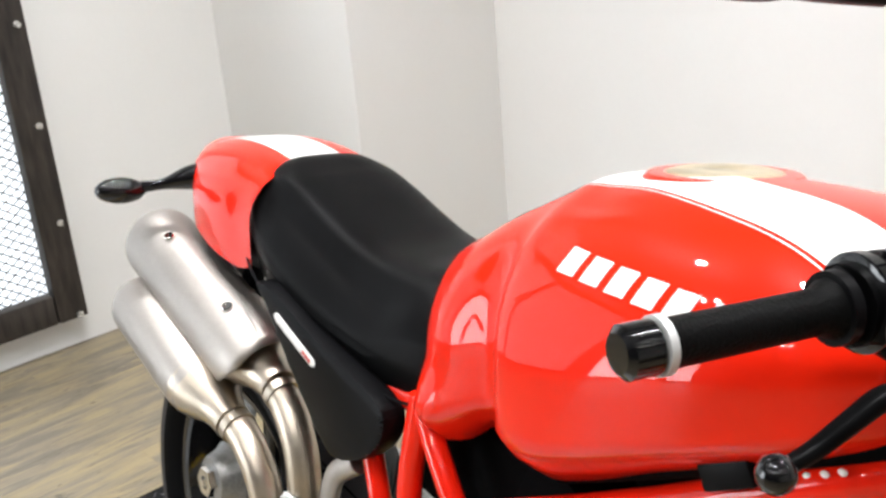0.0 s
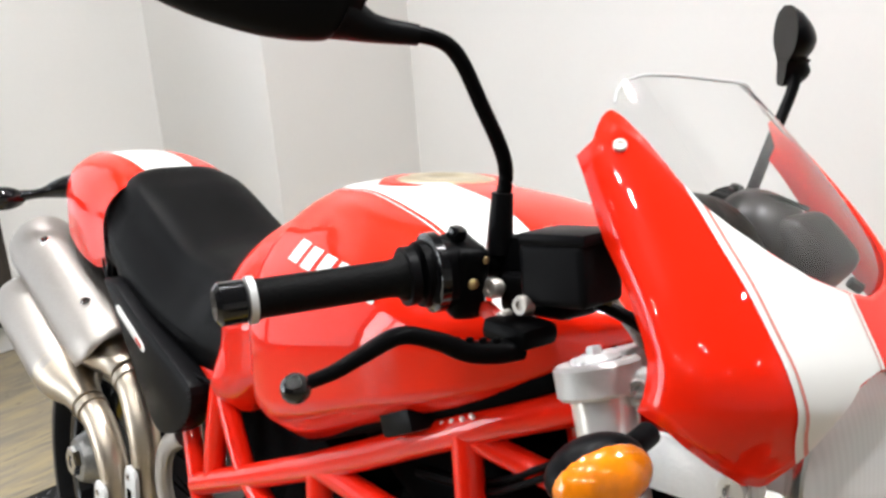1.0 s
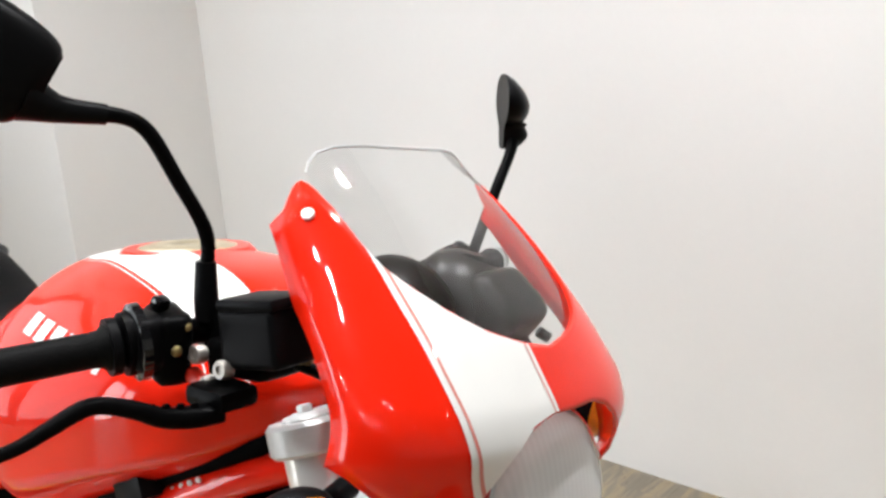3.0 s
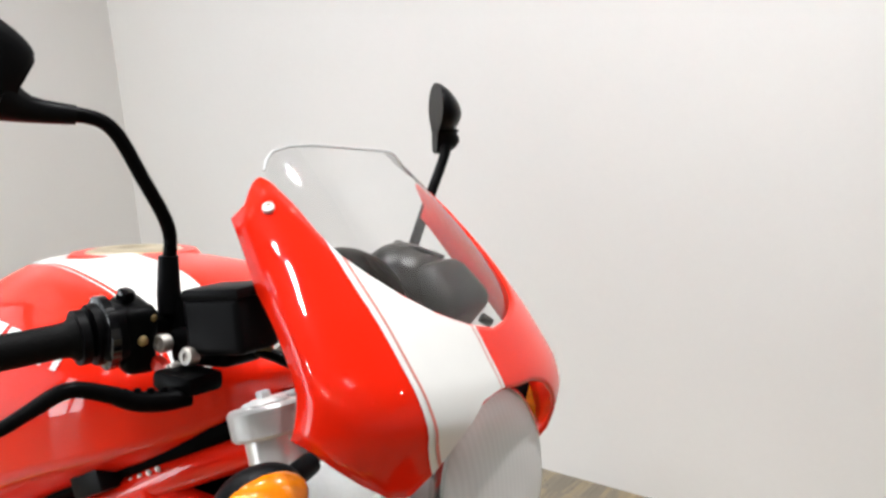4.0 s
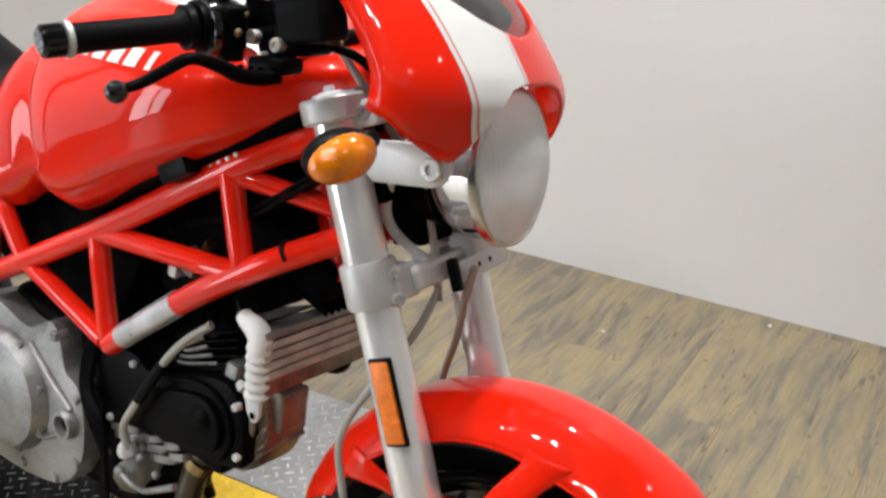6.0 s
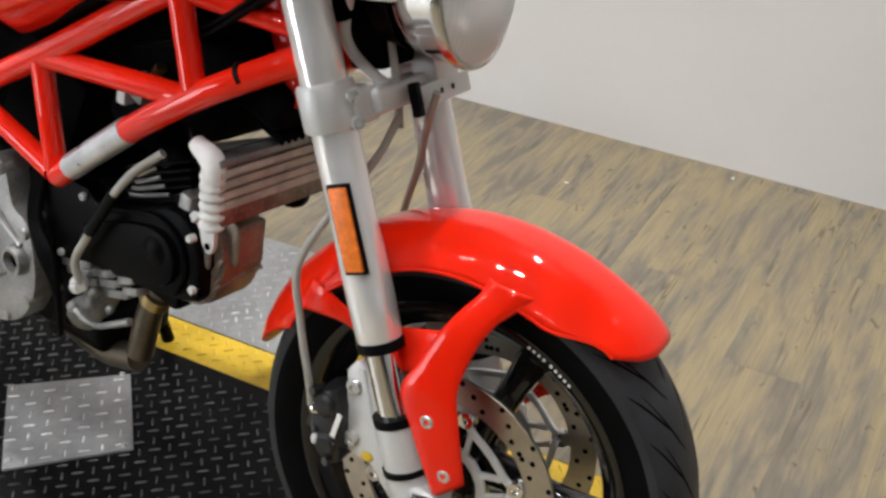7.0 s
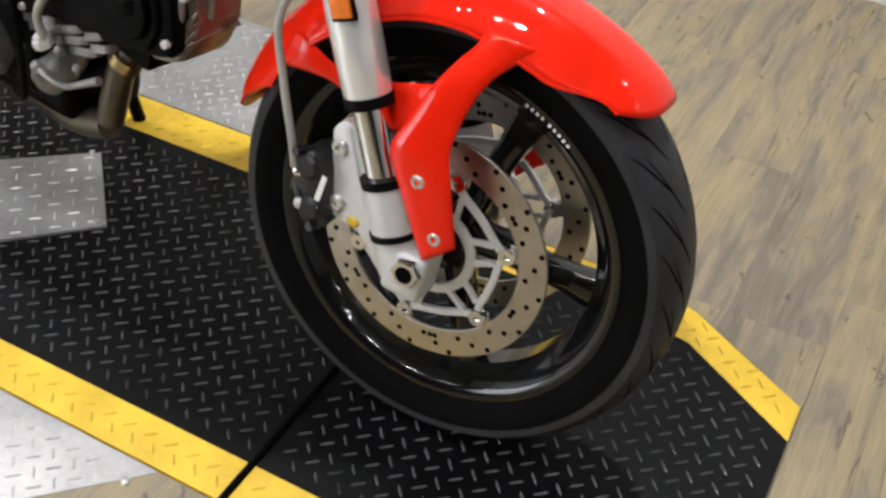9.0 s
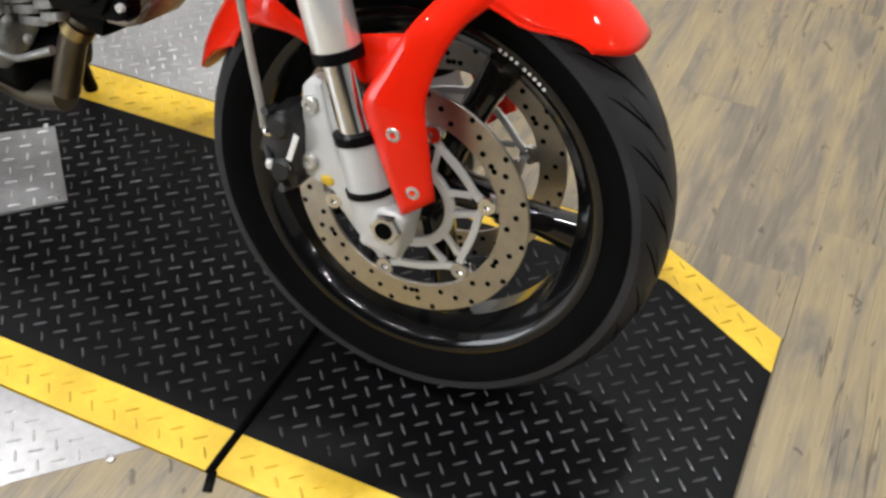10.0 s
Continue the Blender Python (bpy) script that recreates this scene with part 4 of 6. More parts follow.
part("headlamp_bucket", lathe([(0.0, -0.112), (0.05, -0.110), (0.068, -0.098), (0.076, -0.068)], HL, HN, 32), ENGINE_BLACK, bike)
part("instrument_bracket", block((0.04, 0.15, 0.05), (-0.185, 0, 0.84), (0, -18, 0), 0.008), SHADED_BLACK, bike)
part("fuse_box", block((0.05, 0.10, 0.11), (-0.165, 0.02, 0.815), (0, -10, 0), 0.01), SHADED_BLACK, bike)

# ---- indicators ----
def indicator(y, x, z):
    s = -1 if y < 0 else 1
    stalk = part("front_indicator", sweep([(x - 0.015, y - s * 0.075, z + 0.006), (x - 0.008, y - s * 0.03, z), (x, y, z)], [0.010, 0.011, 0.016], 14, (0, 0, 1), 3), PLASTIC, bike, "black front indicator with amber lens")
    bm = ball((0, 0, 0), (0.026, 0.038, 0.0255), 24)
    bm.transform(Matrix.Translation((x - 0.005, y + s * 0.001, z + 0.001)) @ pose(0, 0, 0, -s * 20, 12, s * 28))
    part("housing", bm, PLASTIC, stalk)
    bm = ball((0, 0, 0), (0.024, 0.0375, 0.0245), 24)
    bm.transform(Matrix.Translation((x + 0.005, y + s * 0.005, z - 0.001)) @ pose(0, 0, 0, -s * 20, 12, s * 28))
    part("lens", bm, AMBER, stalk, "amber indicator lens")


indicator(-0.205, -0.130, 0.900)
indicator(0.212, -0.125, 0.888)

# ---- nose fairing and screen ----
SHAPE = [(0.88, -0.098, 0.188, -0.028), (0.92, -0.114, 0.191, -0.018), (0.94, -0.116, 0.190, -0.014), (0.957, -0.113, 0.187, -0.012), (0.98, -0.115, 0.183, -0.019), (1.0, -0.128, 0.178, -0.030), (1.03, -0.152, 0.170, -0.048), (1.05, -0.173, 0.164, -0.062), (1.10, -0.212, 0.149, -0.108), (1.14, -0.250, 0.136, -0.150), (1.18, -0.285, 0.122, -0.198)]



def nose(s, z):
    """The symmetric shell of the fairing, turned a little with the steering."""
    xb, hw, xf = smooth_interp(SHAPE, z)
    y = hw * s
    fold = max(0.0, (0.946 - z) / 0.045) * min(1.0, max(0.0, (abs(s) - 0.5) / 0.15))
    x = xb + (xf - xb) * max(0.0, 1 - abs(s) ** 2.25) ** (1 / 2.0) - 0.010 * fold
    y *= 1 - 0.09 * fold
    tip = (y + 0.13) / 0.27
    return Vector((x - 0.012 * tip, y + 0.012 * tip, z - 0.022 * tip))


LOW = [(0.0, 0.975), (0.17, 0.976), (0.32, 0.970), (0.45, 0.950), (0.55, 0.922), (0.63, 0.900), (0.68, 0.893), (0.78, 0.896), (0.88, 0.910), (0.95, 0.926), (1.0, 0.944)]
EDGE = [(0.0, 1.0235), (0.2, 1.029), (0.4, 1.040), (0.55, 1.054), (0.68, 1.072), (0.76, 1.086), (0.80, 1.102), (0.84, 1.126), (0.875, 1.140), (0.90, 1.145), (0.93, 1.142), (0.97, 1.128), (1.0, 1.108)]
samples = [k / 12 for k in range(9)] + [0.70, 0.73, 0.76, 0.78, 0.80, 0.82, 0.84, 0.86, 0.875, 0.89, 0.905, 0.92, 0.94, 0.96, 0.98, 1.0]
across = [-s for s in samples[:0:-1]] + samples


def low_z(s):
    """Height of the lower edge, arched over the headlamp."""
    return interp(LOW, abs(s))[0]


def edge_z(s):
    """Height of the upper edge, with a raised shoulder on both sides."""
    return interp(EDGE, abs(s))[0]


rows = []
for s in across:
    a, b = low_z(s), edge_z(s)
    rows.append([nose(s, a + (b - a) * k / 14) for k in range(15)])
bm = skin(rows)
fairing = part("nose_fairing", bm, RED, bike, "red nose fairing with an off-centre white stripe", thick=0.0035)


def nose_band(a0, a1, b0, b1, lift_, n):
    """A band on the fairing: across from a to b, at the bottom (0) and top (1)."""
    rows_ = []
    for i in range(n + 1):
        row = []
        for k in range(21):
            v = k / 20
            s = (a0 + (a1 - a0) * v) * (1 - i / n) + (b0 + (b1 - b0) * v) * i / n
            z0, z1 = low_z(s) + 0.001, edge_z(s) - 0.001
            z = z0 + (z1 - z0) * v
            p = nose(s, z)
            nrm = (nose(s + 0.01, z) - nose(s - 0.01, z)).cross(nose(s, z + 0.003) - nose(s, z - 0.003)).normalized()
            nrm = nrm if nrm.x > 0 else -nrm
            row.append(p + nrm * lift_)
        rows_.append(row)
    return skin(rows_)


part("stripe", nose_band(-0.577, -0.79, -0.13, -0.17, 0.0026, 16), WHITE, fairing, "white racing stripe")
PIN = mat("red_pin_line", (0.68, 0.22, 0.19), 0.3, coat=1.0)
part("pin_line", nose_band(-0.555, -0.755, -0.543, -0.742, 0.0030, 2), PIN, fairing)
part("pin_line", nose_band(-0.165, -0.205, -0.155, -0.195, 0.0030, 2), PIN, fairing)
rows = []
TOP = [(0.0, 1.176), (0.45, 1.176), (0.65, 1.174), (0.78, 1.168), (0.84, 1.160), (0.89, 1.147)]
scr_s = [s for s in across if -0.885 <= s <= 0.885]
for s in scr_s:
    a = edge_z(s) - 0.006
    b = max(a + 0.004, interp(TOP, abs(s))[0])
    rows.append([nose(s * 0.99, a + (b - a) * k / 8) + Vector((-0.0035, 0, 0)) for k in range(9)])
screen = part("windscreen", skin(rows), SCREEN, fairing, "clear curved windscreen", visible_shadow=False)
rim_pts = [nose(s * 0.99, max(edge_z(s) - 0.002, interp(TOP, abs(s))[0])) + Vector((-0.0035, 0, 0)) for s in scr_s]
part("screen_edge", sweep(rim_pts, 0.0013, 6, (1, 0, 0), 0), mat("screen_edge_plastic", (0.72, 0.73, 0.73), 0.3, trans=0.3), fairing)
for s in (-1, 1):
    zs, ss = 1.119, 0.93
    p = nose(s * ss, zs)
    q = (nose(s * ss, zs + 0.006) - nose(s * ss, zs - 0.006)).cross(nose(s * ss + s * 0.02, zs) - nose(s * ss - s * 0.02, zs)).normalized()
    q = q if q.y * s > 0 else -q
    bolt(p + q * 0.002, q, 0.0055, 0.003, fairing, "screen_screw", STEEL)
# ---- instruments ----
POD = mat("smooth_black_pod_plastic", (0.009, 0.0075, 0.006), 0.36, spec=0.22, vary=0.25, vscale=30)
bm = ball((0, 0, 0), (0.046, 0.046, 0.026), 32)
bm.transform(Matrix.Translation((-0.160, -0.048, 1.046)) @ pose(0, 0, 0, 0, 32, 0))
gauge = part("instrument_pod", bm, POD, bike, "black instrument housing behind the screen")
bm = ball((0, 0, 0), (0.046, 0.046, 0.032), 32)
bm.transform(Matrix.Translation((-0.152, 0.026, 1.040)) @ pose(0, 0, 0, 0, 36, 0))
part("dial_housing", bm, POD, gauge)
part("dial_shell", block((0.062, 0.072, 0.058), (-0.121, 0.034, 1.027), (0, 40, 0), 0.020, 5), POD, gauge)
part("pod_seam", sweep([(-0.178, 0.010, 1.062), (-0.150, 0.022, 1.0735), (-0.122, 0.036, 1.066)], 0.0022, 8, (0, 0, 1), 4), PLASTIC, gauge)
part("pod_base", block((0.085, 0.14, 0.024), (-0.140, 0.000, 1.010), (0, 38, 0), 0.011, 3), POD, gauge)
part("pod_screw", sweep([(-0.085, 0.045, 1.012), (-0.078, 0.052, 1.006)], 0.005, 8, (0, 1, 0), 0), POD, gauge)

# ---- handlebar and controls ----
bar_r = [(-0.355, -0.360, 0.998), (-0.309, -0.235, 1.010), (-0.285, -0.15, 1.014), (-0.272, -0.07, 1.000), (-0.270, 0.0, 0.992)]
bar = part("handlebar", sweep(bar_r + [(x, -y, z) for x, y, z in bar_r[-2::-1]], 0.0111, 16, (0, 0, 1), 5), ENGINE_BLACK, bike, "black tubular handlebar")
for y in (-0.045, 0.045):
    part("riser", block((0.04, 0.03, 0.06), (-0.275, y, 0.970), (0, -18, 0), 0.008), ALLOY, bar)


def along(t, s):
    """Along the grip from its inner (0) to its outer (1) end."""
    a, b = Vector((-0.309, -0.235, 1.010)), Vector((-0.362, -0.378, 0.997))
    p = a.lerp(b, t)
    return Vector((p.x, p.y * -s, p.z))


for s in (-1, 1):
    g = part("handgrip", sweep([along(0.0, s), along(0.03, s), along(0.06, s), along(0.10, s), along(0.76, s), along(0.79, s)], [0.019, 0.019, 0.0155, 0.0147, 0.0150, 0.0172], 24, (0, 0, 1), 0), GRIP, bar, "black ribbed rubber grip")
    part("grip_ring", sweep([along(0.79, s), along(0.825, s)], 0.0180, 24, (0, 0, 1), 0), ALLOY, g)
    part("bar_end", sweep([along(0.825, s), along(0.84, s), along(0.96, s), along(0.985, s)], [0.013, 0.0165, 0.0165, 0.012], 24, (0, 0, 1), 0), GLOSSBLACK, g)
    part("throttle_flange", sweep([along(-0.03, s), along(0.02, s)], 0.0235, 24, (0, 0, 1), 0), PLASTIC, g)
    sw = part("switch_housing", block((0.046, 0.055, 0.046), along(-0.22, s), (0, 0, 0), 0.012, 3), PLASTIC, bar, "black switch housing")
    sw.parent = bar
    part("switch_collar", sweep([along(-0.06, s), along(-0.10, s)], [(0.027, 0.026), (0.026, 0.027)], 20, (0, 0, 1), 0), ENGINE_BLACK, sw)
    part("switch_flange", sweep([along(-0.105, s), along(-0.115, s), along(-0.165, s), along(-0.175, s)], [0.029, 0.032, 0.032, 0.029], 24, (0, 0, 1), 0), GLOSSBLACK, sw)
    part("switch_body", block((0.050, 0.030, 0.060), along(-0.30, s) + Vector((0, 0, -0.006)), (0, 8, s * 20), 0.010, 3), ENGINE_BLACK, sw)
    part("switch_lever", block((0.012, 0.014, 0.012), along(-0.24, s) + Vector((0.006, 0, 0.030)), (0, 20, 0), 0.004), GLOSSBLACK, sw)
    part("switch_screw", ball(along(-0.24, s) + Vector((0.026, 0, -0.006)), 0.005), BRASS, sw)
    part("switch_screw", ball(along(-0.30, s) + Vector((0.026, 0, 0.012)), 0.004), BRASS, sw)
    for k in range(4):
        part("lever_ridge", block((0.004, 0.006, 0.006), (-0.222 - 0.003 * k, s * (0.222 + 0.011 * k), 0.9765 + 0.0015 * k), (0, 0, 0), 0.0015), ENGINE_BLACK, sw)
    part("clamp", block((0.040, 0.024, 0.042), along(-0.60, s), (0, -10, 0), 0.007), ENGINE_BLACK, bar)
    for q in (0.012, -0.012):
        bolt(along(-0.60, s) + Vector((0.021, 0, q)), (1, 0, 0.1), 0.006, 0.005, bar, "clamp_bolt")
    # lever
    lv = sweep([(-0.218, s * 0.200, 0.968), (-0.224, s * 0.222, 0.968), (-0.230, s * 0.246, 0.972), (-0.236, s * 0.268, 0.982), (-0.243, s * 0.298, 0.990), (-0.250, s * 0.327, 0.979), (-0.255, s * 0.347, 0.970), (-0.259, s * 0.368, 0.965)], [(0.010, 0.008), (0.010, 0.0085), (0.009, 0.008), (0.008, 0.007), (0.0072, 0.0062), (0.0062, 0.0055), (0.0055, 0.005), (0.005, 0.0045)], 12, (0, 0, 1), 5, 2.6)
    lever = part("brake_lever" if s < 0 else "clutch_lever", lv, ENGINE_BLACK, bike, "black hand lever with a ball end")
    part("lever_ball", ball((-0.260, s * 0.375, 0.963), 0.0108, 18), GLOSSBLACK, lever)
    part("lever_pivot", block((0.046, 0.040, 0.018), (-0.228, s * 0.190, 0.978), (0, 0, 0), 0.007), ENGINE_BLACK, lever)
    # master cylinder and fluid box
    mc = part("master_cylinder", block((0.070, 0.046, 0.032), (-0.235, s * 0.150, 1.000), (0, -6, 0), 0.008, 3), ENGINE_BLACK, bike, "black master cylinder")
    if s > 0:
        continue
    part("reservoir", block((0.060, 0.052, 0.048), (-0.206, s * 0.161, 1.025), (0, -8, s * -4), 0.006, 3), PLASTIC, mc, "black square fluid reservoir")
    part("reservoir_lid", block((0.062, 0.054, 0.010), (-0.208, s * 0.161, 1.052), (0, -8, s * -4), 0.004, 2), PLASTIC, mc)
    bolt((-0.226, s * 0.190, 0.998), (0, s, 0.1), 0.0080, 0.005, mc, "pivot_bolt", MUFFLER)
    bolt((-0.262, s * 0.186, 1.003), (0, s, 0.1), 0.0080, 0.005, mc, "pivot_bolt", MUFFLER)
    bolt((-0.245, s * 0.190, 0.985), (0, s, -0.1), 0.005, 0.005, mc, "switch_screw", MUFFLER)
    part("red_adjuster", block((0.024, 0.012, 0.012), (-0.262, s * 0.186, 0.982), (0, 25, 0), 0.004), DARKRED, mc)
    part("fluid_hose", sweep([(-0.205, s * 0.14, 1.0), (-0.17, s * 0.12, 0.985), (-0.165, s * 0.08, 0.95), (-0.19, s * 0.05, 0.90)], 0.0055, 10, (0, 0, 1), 5), ENGINE_BLACK, mc)
    part("hose_union", sweep([(-0.205, s * 0.14, 1.0), (-0.188, s * 0.130, 0.998)], 0.006, 10, (0, 0, 1), 0), BRASS, mc)


def mirror_arm(stalk):
    arm = part("mirror", sweep(stalk, [0.0062] * (len(stalk) - 1) + [0.0075], 14, (0, 0, 1), 6), ENGINE_BLACK, bike, "black mirror on a bent stalk")
    b = Vector(stalk[0])
    part("mirror_boot", sweep([b + Vector((0, 0, -0.006)), b + Vector((0, 0, 0.010)), b + Vector((0, 0, 0.044))], [0.0095, 0.0105, 0.0088], 16, (1, 0, 0), 0), PLASTIC, arm)
    return arm


def mirror(stalk, shell_pts, shell_r, neck):
    arm = mirror_arm(stalk)
    part("mirror_neck", sweep(neck, [0.008, 0.011, 0.020], 14, (0, 0, 1), 3), PLASTIC, arm)
    part("mirror_shell", sweep(shell_pts, shell_r, 24, (0, 0, 1), 6, 2.8), PLASTIC, arm, "black mirror shell")


mirror([(-0.281, -0.161, 1.030), (-0.281, -0.161, 1.062), (-0.278, -0.163, 1.098), (-0.281, -0.190, 1.145), (-0.287, -0.212, 1.182), (-0.296, -0.232, 1.194), (-0.312, -0.265, 1.196)],
       [(-0.316, -0.279, 1.216), (-0.324, -0.292, 1.224), (-0.350, -0.330, 1.240), (-0.385, -0.375, 1.260), (-0.415, -0.415, 1.274), (-0.425, -0.428, 1.280)],
       [(0.012, 0.024), (0.020, 0.038), (0.026, 0.051), (0.027, 0.054), (0.019, 0.042), (0.006, 0.016)],
       [(-0.300, -0.240, 1.195), (-0.315, -0.272, 1.199), (-0.325, -0.292, 1.208)])


def half_dome(c, n, height, rows_):
    """A mirror shell: flat on the glass side, domed away from it; rows of (height, depth, half length)."""
    n = Vector(n).normalized()
    side = n.cross(Vector((0, 0, 1)))
    out = []
    for v in spline(rows_, 3):
        ring = []
        for k in range(25):
            a = math.pi * k / 24
            ring.append(Vector(c) + Vector((0, 0, v.x * height)) - n * (v.y * math.sin(a) ** 0.85) + side * v.z * math.cos(a))
        out.append(ring)
    bm = skin(out, close=True)
    vs = list(bm.verts)
    bm.faces.new(vs[:25])
    bm.faces.new(vs[-25:])
    return bm


far = mirror_arm([(-0.281, 0.185, 0.990), (-0.281, 0.195, 1.008), (-0.281, 0.215, 1.040), (-0.282, 0.252, 1.100), (-0.286, 0.284, 1.140), (-0.290, 0.296, 1.156)])
GLASS_N = (-0.73, -0.68, 0.0)
part("mirror_shell", half_dome((-0.3095, 0.300, 1.146), GLASS_N, 0.086, [(0.0, 0.006, 0.008), (0.05, 0.022, 0.016), (0.18, 0.031, 0.020), (0.29, 0.028, 0.022), (0.36, 0.025, 0.030), (0.46, 0.029, 0.044), (0.60, 0.031, 0.052), (0.76, 0.025, 0.050), (0.91, 0.014, 0.038), (1.0, 0.003, 0.014)]), PLASTIC, far, "black mirror shell")
part("shell_seam", half_dome((-0.3095, 0.300, 1.1725), GLASS_N, 0.004, [(0.0, 0.0285, 0.026), (0.5, 0.0295, 0.028), (1.0, 0.0285, 0.030)]), ENGINE_BLACK, far)

# ---- fuel tank ----
# x, top, bottom, half width, height of the widest line
TANK = [(-0.900, 0.893, 0.760, 0.060, 0.84), (-0.870, 0.908, 0.712, 0.098, 0.82), (-0.84, 0.922, 0.700, 0.130, 0.80), (-0.81, 0.939, 0.696, 0.146, 0.81), (-0.78, 0.957, 0.706, 0.153, 0.82), (-0.745, 0.976, 0.733, 0.148, 0.825), (-0.715, 0.993, 0.738, 0.142, 0.835), (-0.690, 1.005, 0.738, 0.153, 0.845), (-0.668, 1.013, 0.735, 0.181, 0.85), (-0.630, 1.018, 0.728, 0.192, 0.85), (-0.57, 1.028, 0.750, 0.196, 0.86), (-0.48, 1.031, 0.793, 0.196, 0.885), (-0.40, 1.028, 0.830, 0.190, 0.905), (-0.335, 1.012, 0.858, 0.170, 0.925), (-0.28, 0.993, 0.886, 0.130, 0.94), (-0.235, 0.975, 0.925, 0.085, 0.95), (-0.212, 0.966, 0.952, 0.03, 0.96)]


def tank_half(x, u):
    """u: 0 at the top middle, 1 at the bottom edge; gives y (positive) and z."""
    zt, zb, w, zw = smooth_interp(TANK, x)
    if u < 0.68:
        a = u / 0.68 * math.pi / 2
        p = 2 / 2.25
        return w * math.sin(a) ** p, zw + (zt - zw) * math.cos(a) ** p
    v = (u - 0.68) / 0.32
    tuck = 0.06 * w * v + 0.24 * w * max(0.0, (v - 0.66) / 0.34) ** 1.25
    skirt = 0.024 * ease((-0.775 - x) / 0.05) * ease(v / 0.8)
    return w - tuck + skirt, zw + (zb - zw) * v


def tank_side(x, z):
    lo, hi = 0.0, 1.0
    for _ in range(30):
        m_ = (lo + hi) / 2
        if tank_half(x, m_)[1] > z:
            lo = m_
        else:
            hi = m_
    return tank_half(x, lo)[0]


stations = [-0.900 + (0.688) * k / 52 for k in range(53)]
us = [k / 26 for k in range(27)]
rows = []
for x in stations:
    half_pts = [tank_half(x, u) for u in us]
    zb = half_pts[-1][1]
    ring = [Vector((x, -y, z)) for y, z in half_pts[::-1]] + [Vector((x, y, z)) for y, z in half_pts[1:]]
    ring += [Vector((x, half_pts[-1][0] * q, zb + 0.012)) for q in (0.8, 0.0, -0.8)]
    rows.append(ring)
bm = skin(rows, close=True)
bm.faces.new([v for v in bm.verts][: len(rows[0])])
bm.faces.new([v for v in bm.verts][-len(rows[0]):])
bm.transform(BODY)
tank = part("fuel_tank", bm, RED, bike, "glossy red fuel tank with an off-centre white stripe", sharp=60)


def tank_top(x, y):
    """The height of the tank's skin over (x, y)."""
    lo, hi = 0.0, 0.66
    for _ in range(24):
        m_ = (lo + hi) / 2
        if tank_half(x, m_)[0] < abs(y):
            lo = m_
        else:
            hi = m_
    return tank_half(x, lo)[1]


def near_edge(x):
    return -0.068 - (0.21 if x > -0.62 else 0.09) * (x + 0.62)


def tank_band(y0, y1, x0, x1, lift_, n=8):
    """A band along the tank between offsets y0 and y1 from the stripe's near edge."""
    rows_ = []
    for i in range(n + 1):
        row = []
        for k in range(49):
            x = x0 + (x1 - x0) * k / 48
            y = near_edge(x) + y0 + (y1 - y0) * i / n
            row.append(Vector((x, y, tank_top(x, y) + lift_)))
        rows_.append(row)
    return skin(rows_)


part("stripe", tank_band(0.0, 0.072, -0.885, -0.270, 0.0010), WHITE, tank, "white racing stripe", space=BODY)
part("pin_line", tank_band(-0.0054, -0.0040, -0.885, -0.270, 0.0012, 1), WHITE, tank, space=BODY)
cap_c = (-0.572, 0.016, 1.0255)
part("filler_ring", lathe([(0.056, 0.001), (0.064, 0.0018), (0.072, 0.0005), (0.078, -0.006)], cap_c, (-0.06, 0, 1), 40), RED, tank, space=BODY)
part("filler_cap", lathe([(0.0, 0.0030), (0.018, 0.0030), (0.020, 0.0042), (0.046, 0.0040), (0.055, 0.0018), (0.060, -0.004)], cap_c, (-0.06, 0, 1), 40), CAPMETAL, tank, "flush tan-gold metal filler cap", space=BODY)
part("tank_badge", block((0.03, 0.014, 0.003), (-0.33, -0.035, 1.014), (0, 18, 12), 0.001), MUFFLER, tank, "small metal badge", space=BODY)
part("tank_badge", block((0.024, 0.012, 0.003), (-0.43, -0.075, 1.014), (0, 6, 12), 0.001), DARKRED, tank, space=BODY)
# white bars in place of the brand lettering on both sides
for s in (-1, 1):
    for k in range(6):
        xc = -0.584 + k * 0.0335
        width = 0.0235 if k < 5 else 0.010
        rows = []
        for i in range(5):
            row = []
            for j in range(5):
                z = 0.948 + 0.021 * j / 4 + (xc + 0.5) * -0.02
                x = xc + (i / 4 - 0.5) * width + (z - 0.96) * 0.28
                row.append(Vector((x, s * (tank_side(x, z) + 0.0012), z)))
            rows.append(row)
        part("tank_mark", skin(rows), WHITE, tank, "white raised bar of the maker's lettering", space=BODY)

# ---- seat ----
SEAT = [(-0.815, 0.805, 0.715, 0.085), (-0.835, 0.846, 0.705, 0.118), (-0.88, 0.862, 0.700, 0.135), (-0.95, 0.864, 0.705, 0.143), (-1.03, 0.870, 0.716, 0.147), (-1.10, 0.890, 0.728, 0.150), (-1.17, 0.916, 0.748, 0.149), (-1.23, 0.936, 0.770, 0.143), (-1.275, 0.943, 0.785, 0.131), (-1.30, 0.937, 0.79, 0.120)]
rows = []
